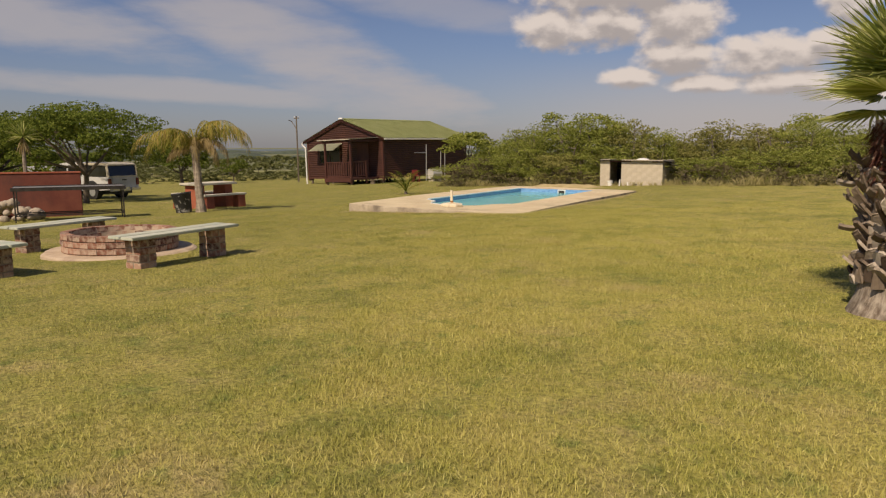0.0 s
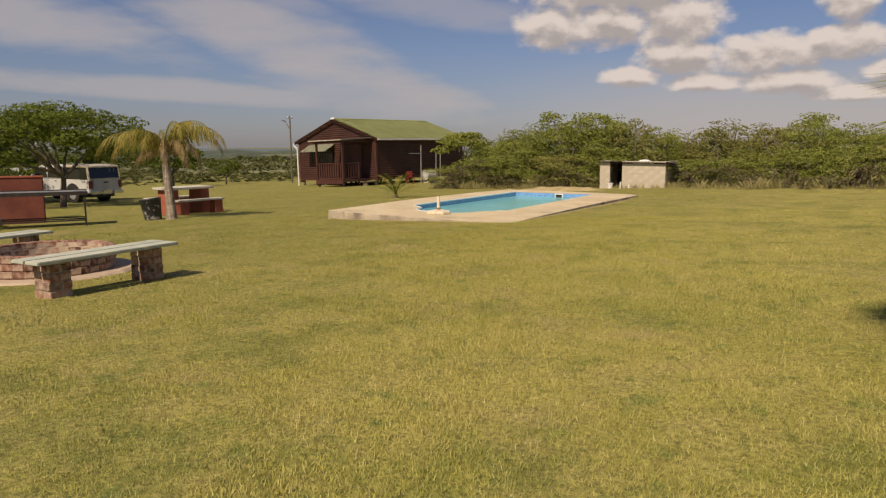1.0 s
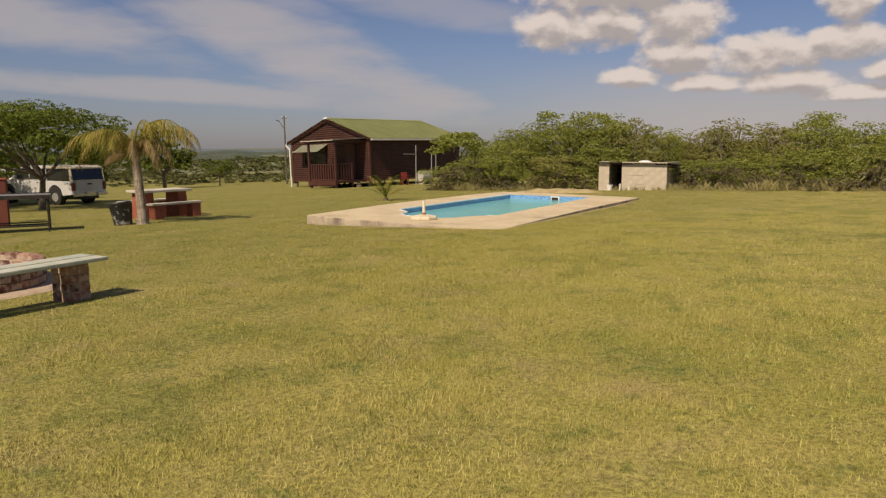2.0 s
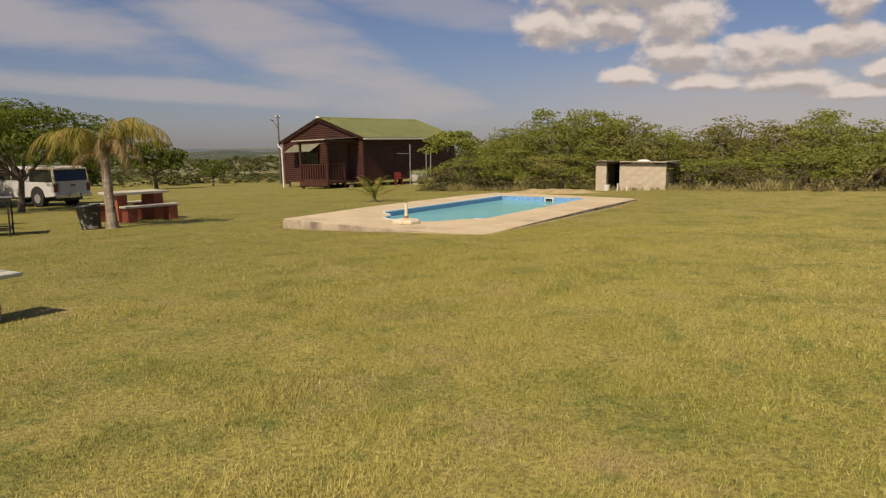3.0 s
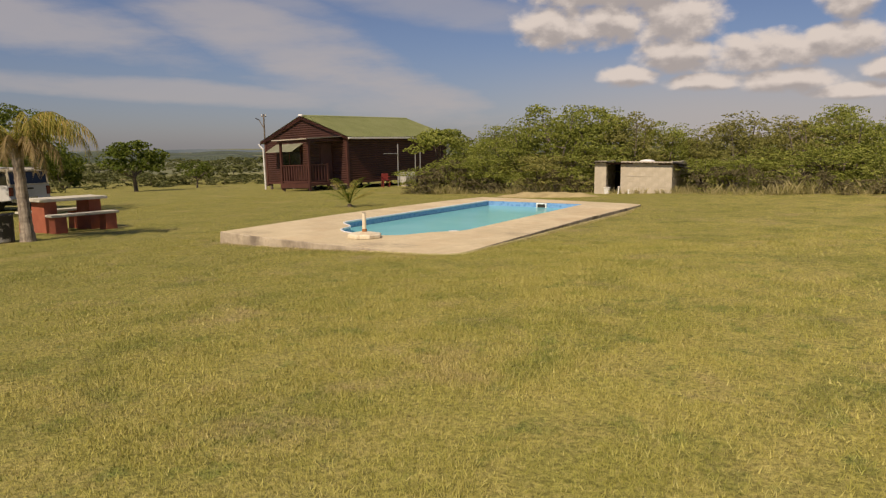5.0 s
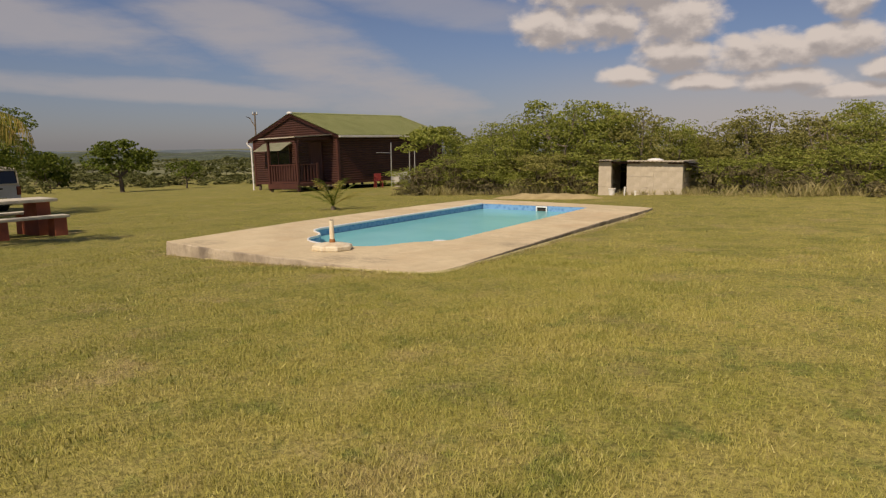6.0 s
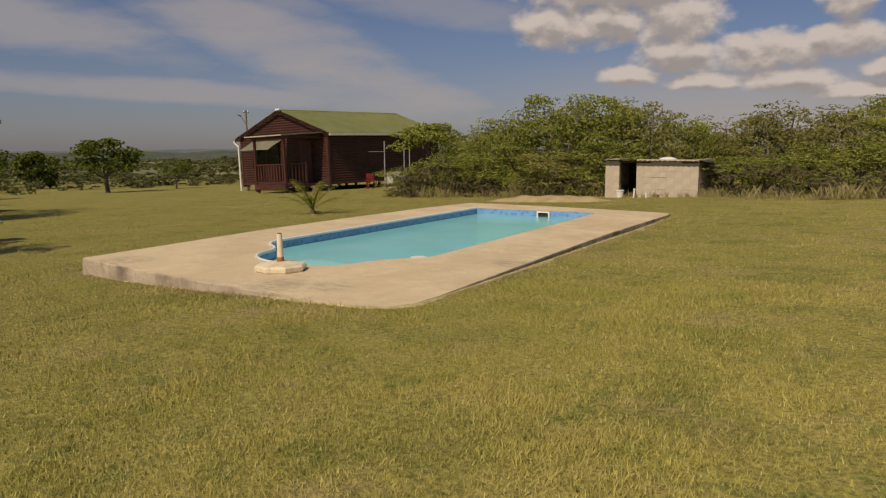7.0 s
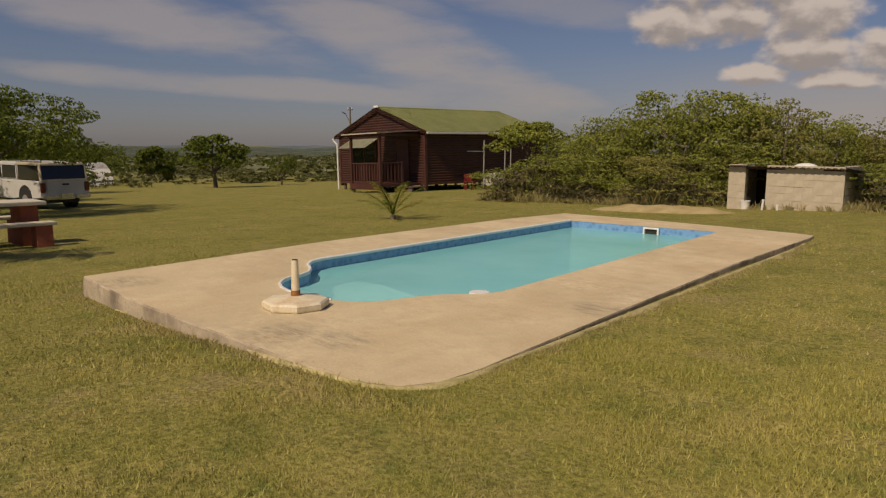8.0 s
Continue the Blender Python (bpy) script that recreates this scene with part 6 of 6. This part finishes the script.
def build_yucca():
    x, y = -9.2, -2.77
    p = thing("yucca", pose(x, y, gz(x, y)), "tall spiky yucca with a thin trunk behind the red wall", "yucca")
    part("trunk", tubes(((0, 0, -0.2), (0.02, 0, 2.1), 0.06, 0.045), n=10), PALM_BARK, p)
    rng = random.Random(31)
    for name, cnt, mat in (("leaf_rosette", 64, FAN_LEAF), ("dead_leaf_skirt", 30, DRY_LEAF)):
        v, f = [], []
        for i in range(cnt):
            a = i * 2.399
            el = rng.uniform(-0.3, 1.4) if name == "leaf_rosette" else rng.uniform(-1.5, -0.9)
            ln = rng.uniform(0.38, 0.52)
            d = Vector((math.cos(a) * math.cos(el), math.sin(a) * math.cos(el), math.sin(el)))
            s = Vector((-math.sin(a), math.cos(a), 0))
            b = Vector((0.02, 0, 2.1)) + d * 0.03
            k = len(v)
            v += [tuple(b - s * 0.012), tuple(b + s * 0.012), tuple(b + d * ln * 0.5 + s * 0.02), tuple(b + d * ln - Vector((0, 0, 0.05))), tuple(b + d * ln * 0.5 - s * 0.02)]
            f.append((k, k + 1, k + 2, k + 3, k + 4))
        raw(name, v, f, mat, p)


build_yucca()

# ---- grass and small growth ----


def on_deck(x, y):
    """Which of the points lie on the slab."""
    inside = np.zeros(len(x), bool)
    for (ax, ay), (bx, by) in zip(DECK_LOOP, DECK_LOOP[1:] + DECK_LOOP[:1]):
        cross = (ay > y) != (by > y)
        if ay != by:
            inside ^= cross & (x < (bx - ax) * (y - ay) / (by - ay) + ax)
    return inside


def build_grass():
    """Short lawn blades where the lawn is seen close by, thinning out with distance."""
    rng = np.random.default_rng(77)

    def field(name, count, x0, x1, y0, y1, wid, hgt, label, strip=None):
        x, y = rng.uniform(x0, x1, count), rng.uniform(y0, y1, count)
        if strip:
            # a strip of lawn from the fan palm to the near corner of the slab
            k, off = rng.uniform(-0.12, 1.1, count), rng.normal(0, strip * 0.62, count)
            x, y = 10.2 - 5.4 * k + 0.90 * off, -10.2 + 10.6 * k + 0.44 * off
        keep = ~on_deck(x, y)
        keep &= (x - PIT[0]) ** 2 + (y - PIT[1]) ** 2 > 0.9
        keep &= (x - 10.98) ** 2 + (y + 6.93) ** 2 > 0.16
        clump = np.array([noise.noise((a * 2.1, b * 2.1, 0)) + 0.6 * noise.noise((a * 7, b * 7, 4)) for a, b in zip(x, y)])
        keep &= clump > rng.uniform(-1.1, 0.5, count)
        x, y, clump = x[keep], y[keep], clump[keep]
        n = len(x)
        z = np.array([gz(a, b) for a, b in zip(x, y)]) - 0.004
        ang = rng.uniform(0, 6.2832, n)
        h = hgt * rng.uniform(0.4, 1.1, n) * (1 + 0.5 * np.clip(clump, 0, 1))
        w = wid * rng.uniform(0.6, 1.3, n)
        lean = rng.uniform(0.1, 1.1, n) * h
        la = rng.uniform(0, 6.2832, n)
        c, s = np.cos(ang) * w, np.sin(ang) * w
        v = np.empty((n, 3, 3))
        v[:, 0] = np.stack([x - c, y - s, z], 1)
        v[:, 1] = np.stack([x + c, y + s, z], 1)
        v[:, 2] = np.stack([x + np.cos(la) * lean, y + np.sin(la) * lean, z + h], 1)
        me = bpy.data.meshes.new(name)
        me.vertices.add(n * 3)
        me.vertices.foreach_set("co", v.reshape(-1))
        me.loops.add(n * 3)
        me.loops.foreach_set("vertex_index", np.arange(n * 3))
        me.polygons.add(n)
        me.polygons.foreach_set("loop_start", np.arange(n) * 3)
        me.polygons.foreach_set("loop_total", np.full(n, 3))
        me.update()
        me.materials.append(BLADE)
        tagged(new(name, me), label, "grass", "", "stuff")
    field("lawn_grass", 700000, 2.0, 12.5, -11.5, 3.0, 0.0021, 0.027, "short yellow-green lawn blades, dry at the tips", 2.4)
    field("lawn_grass", 330000, -2.0, 12.5, -10.0, 5.0, 0.0030, 0.026, "short yellow-green lawn blades, dry at the tips")
    field("lawn_grass", 110000, -16.0, 12.0, -5.0, 15.0, 0.006, 0.028, "short yellow-green lawn blades, dry at the tips")


build_grass()


def tufts(name, spots, blades, hgt, spread, mat, label, category, seed, wide=0.003):
    rng = random.Random(seed)
    v, f = [], []
    for x, y, s in spots:
        for _ in range(blades):
            a, r = rng.uniform(0, 6.2832), spread * s * math.sqrt(rng.random())
            px, py = x + r * math.cos(a), y + r * math.sin(a)
            z = gz(px, py) - 0.01
            h = hgt * s * rng.uniform(0.35, 1.1)
            t = rng.uniform(0, 6.2832)
            l = h * rng.uniform(0.1, 0.7)
            b = rng.uniform(0, 6.2832)
            c, d = math.cos(b) * wide, math.sin(b) * wide
            k = len(v)
            v += [(px - c, py - d, z), (px + c, py + d, z), (px + c * 0.6 + l * 0.4 * math.cos(t), py + d * 0.6 + l * 0.4 * math.sin(t), z + h * 0.6), (px + l * math.cos(t), py + l * math.sin(t), z + h)]
            f += [(k, k + 1, k + 2), (k, k + 2, k + 3)]
    o = raw(name, v, f, mat)
    tagged(o, label, category, "", "stuff")


def build_tufts():
    rng = random.Random(14)
    spots = []
    for i in range(300):
        x = rng.uniform(-8.3, 13.5)
        front = 15.0 if x < 0 else 14.0 - 0.10 * (x - 3) if x > 2.6 else None
        if front is None:
            continue
        spots.append((x, front + 0.45 + rng.uniform(-0.9, 0.7) + 0.5 * noise.noise((x * 0.9, 3, 1)), (0.12 + rng.random() ** 2.2) * (0.75 + 0.9 * max(0, noise.noise((x * 1.1, 7, 2))))))
    tufts("dry_grass", spots, 60, 0.42, 0.42, DRY_GRASS, "tall dry straw-coloured grass along the foot of the thicket", "grass", 3)
    spots = [(rng.uniform(0.2, 2.6), 14.2 + rng.uniform(-0.1, 0.35), rng.uniform(0.3, 0.8)) for _ in range(16)] + [(2.55 + rng.uniform(-0.2, 0.5), 14.9 + rng.uniform(-0.3, 0.8), rng.uniform(0.6, 1.1)) for _ in range(16)]
    tufts("dry_grass", spots, 30, 0.30, 0.14, DRY_GRASS, "ragged weeds along the shed wall", "grass", 5, 0.004)
    # longer grass left standing against the slab
    spots = []
    for i in range(700):
        k = rng.random()
        if rng.random() < 0.4:
            x, y = -0.06 + 4.1 * k, -0.05 - 0.12 * k ** 0.4 + rng.uniform(-0.10, 0.0)
        else:
            x, y = 4.36 - 0.53 * k + rng.uniform(0, 0.10), 0.3 + 7.4 * k
        spots.append((x, y, rng.uniform(0.5, 1.2)))
    tufts("edge_grass", spots, 10, 0.04, 0.06, STRAW, "dry straw-coloured grass fringe against the slab edge", "grass", 6, 0.003)
    # bare sand heap beyond the far end of the pool
    b = bmesh.new()
    bmesh.ops.create_grid(b, x_segments=28, y_segments=18, size=1)
    for v in b.verts:
        r = math.hypot(v.co.x, v.co.y)
        x, y = -0.9 + 1.9 * v.co.x, 12.9 + 0.75 * v.co.y
        hgt = 0.17 * max(0.0, 1 - r * r) * (1 + 0.5 * noise.noise((x * 2, y * 2, 0)))
        v.co = Vector((x, y, gz(x, y) - 0.03 + hgt))
    o = part("sand_heap", b, EARTH, None, "", True)
    tagged(o, "low heap of bare sandy earth on the lawn", "sand heap", "", "stuff")


build_tufts()


def build_verge():
    """Bare sandy strip between the lawn and the slab, of uneven width."""
    line = [(0.9 + 2.7 * i / 60, -0.11 - 0.055 * i / 60) for i in range(61)]
    line += [(4.02 + 0.33 * math.sin(a), -0.15 + 0.33 * (1 - math.cos(a))) for a in (0.2, 0.5, 0.8, 1.1, 1.4)]
    line += [(4.365 - 0.53 * i / 110, 0.35 + 7.2 * i / 110) for i in range(111)]
    v, f = [], []
    for i, (x, y) in enumerate(line):
        p, q = line[max(0, i - 1)], line[min(len(line) - 1, i + 1)]
        d = math.hypot(q[0] - p[0], q[1] - p[1])
        nx, ny = (q[1] - p[1]) / d, -(q[0] - p[0]) / d
        corner = math.exp(-((x - 4.15) ** 2 + (y + 0.1) ** 2) / 0.5)
        w = max(0.004, 0.03 * corner + 0.10 * (noise.fractal((x * 2.5, y * 2.5, 5), 1.0, 2.0, 4) - 0.05))
        for k, up_ in ((-0.03, 0.012), (0.5 * w, 0.014), (w, -0.006)):
            px_, py_ = x + nx * k, y + ny * k
            v.append((px_, py_, gz(px_, py_) + up_))
        if i:
            a = (i - 1) * 3
            f += [(a, a + 1, a + 4, a + 3), (a + 1, a + 2, a + 5, a + 4)]
    o = raw("bare_verge", v, f, VERGE, None, "", True)
    tagged(o, "bare pale sandy strip along the slab edge", "soil", "", "stuff")


VERGE = worn("sandy_verge", (0.40, 0.35, 0.15), (0.58, 0.49, 0.27), 9, 0.95, 0, 60, 0.6, 0.012, (0.24, 0.23, 0.07))
build_verge()
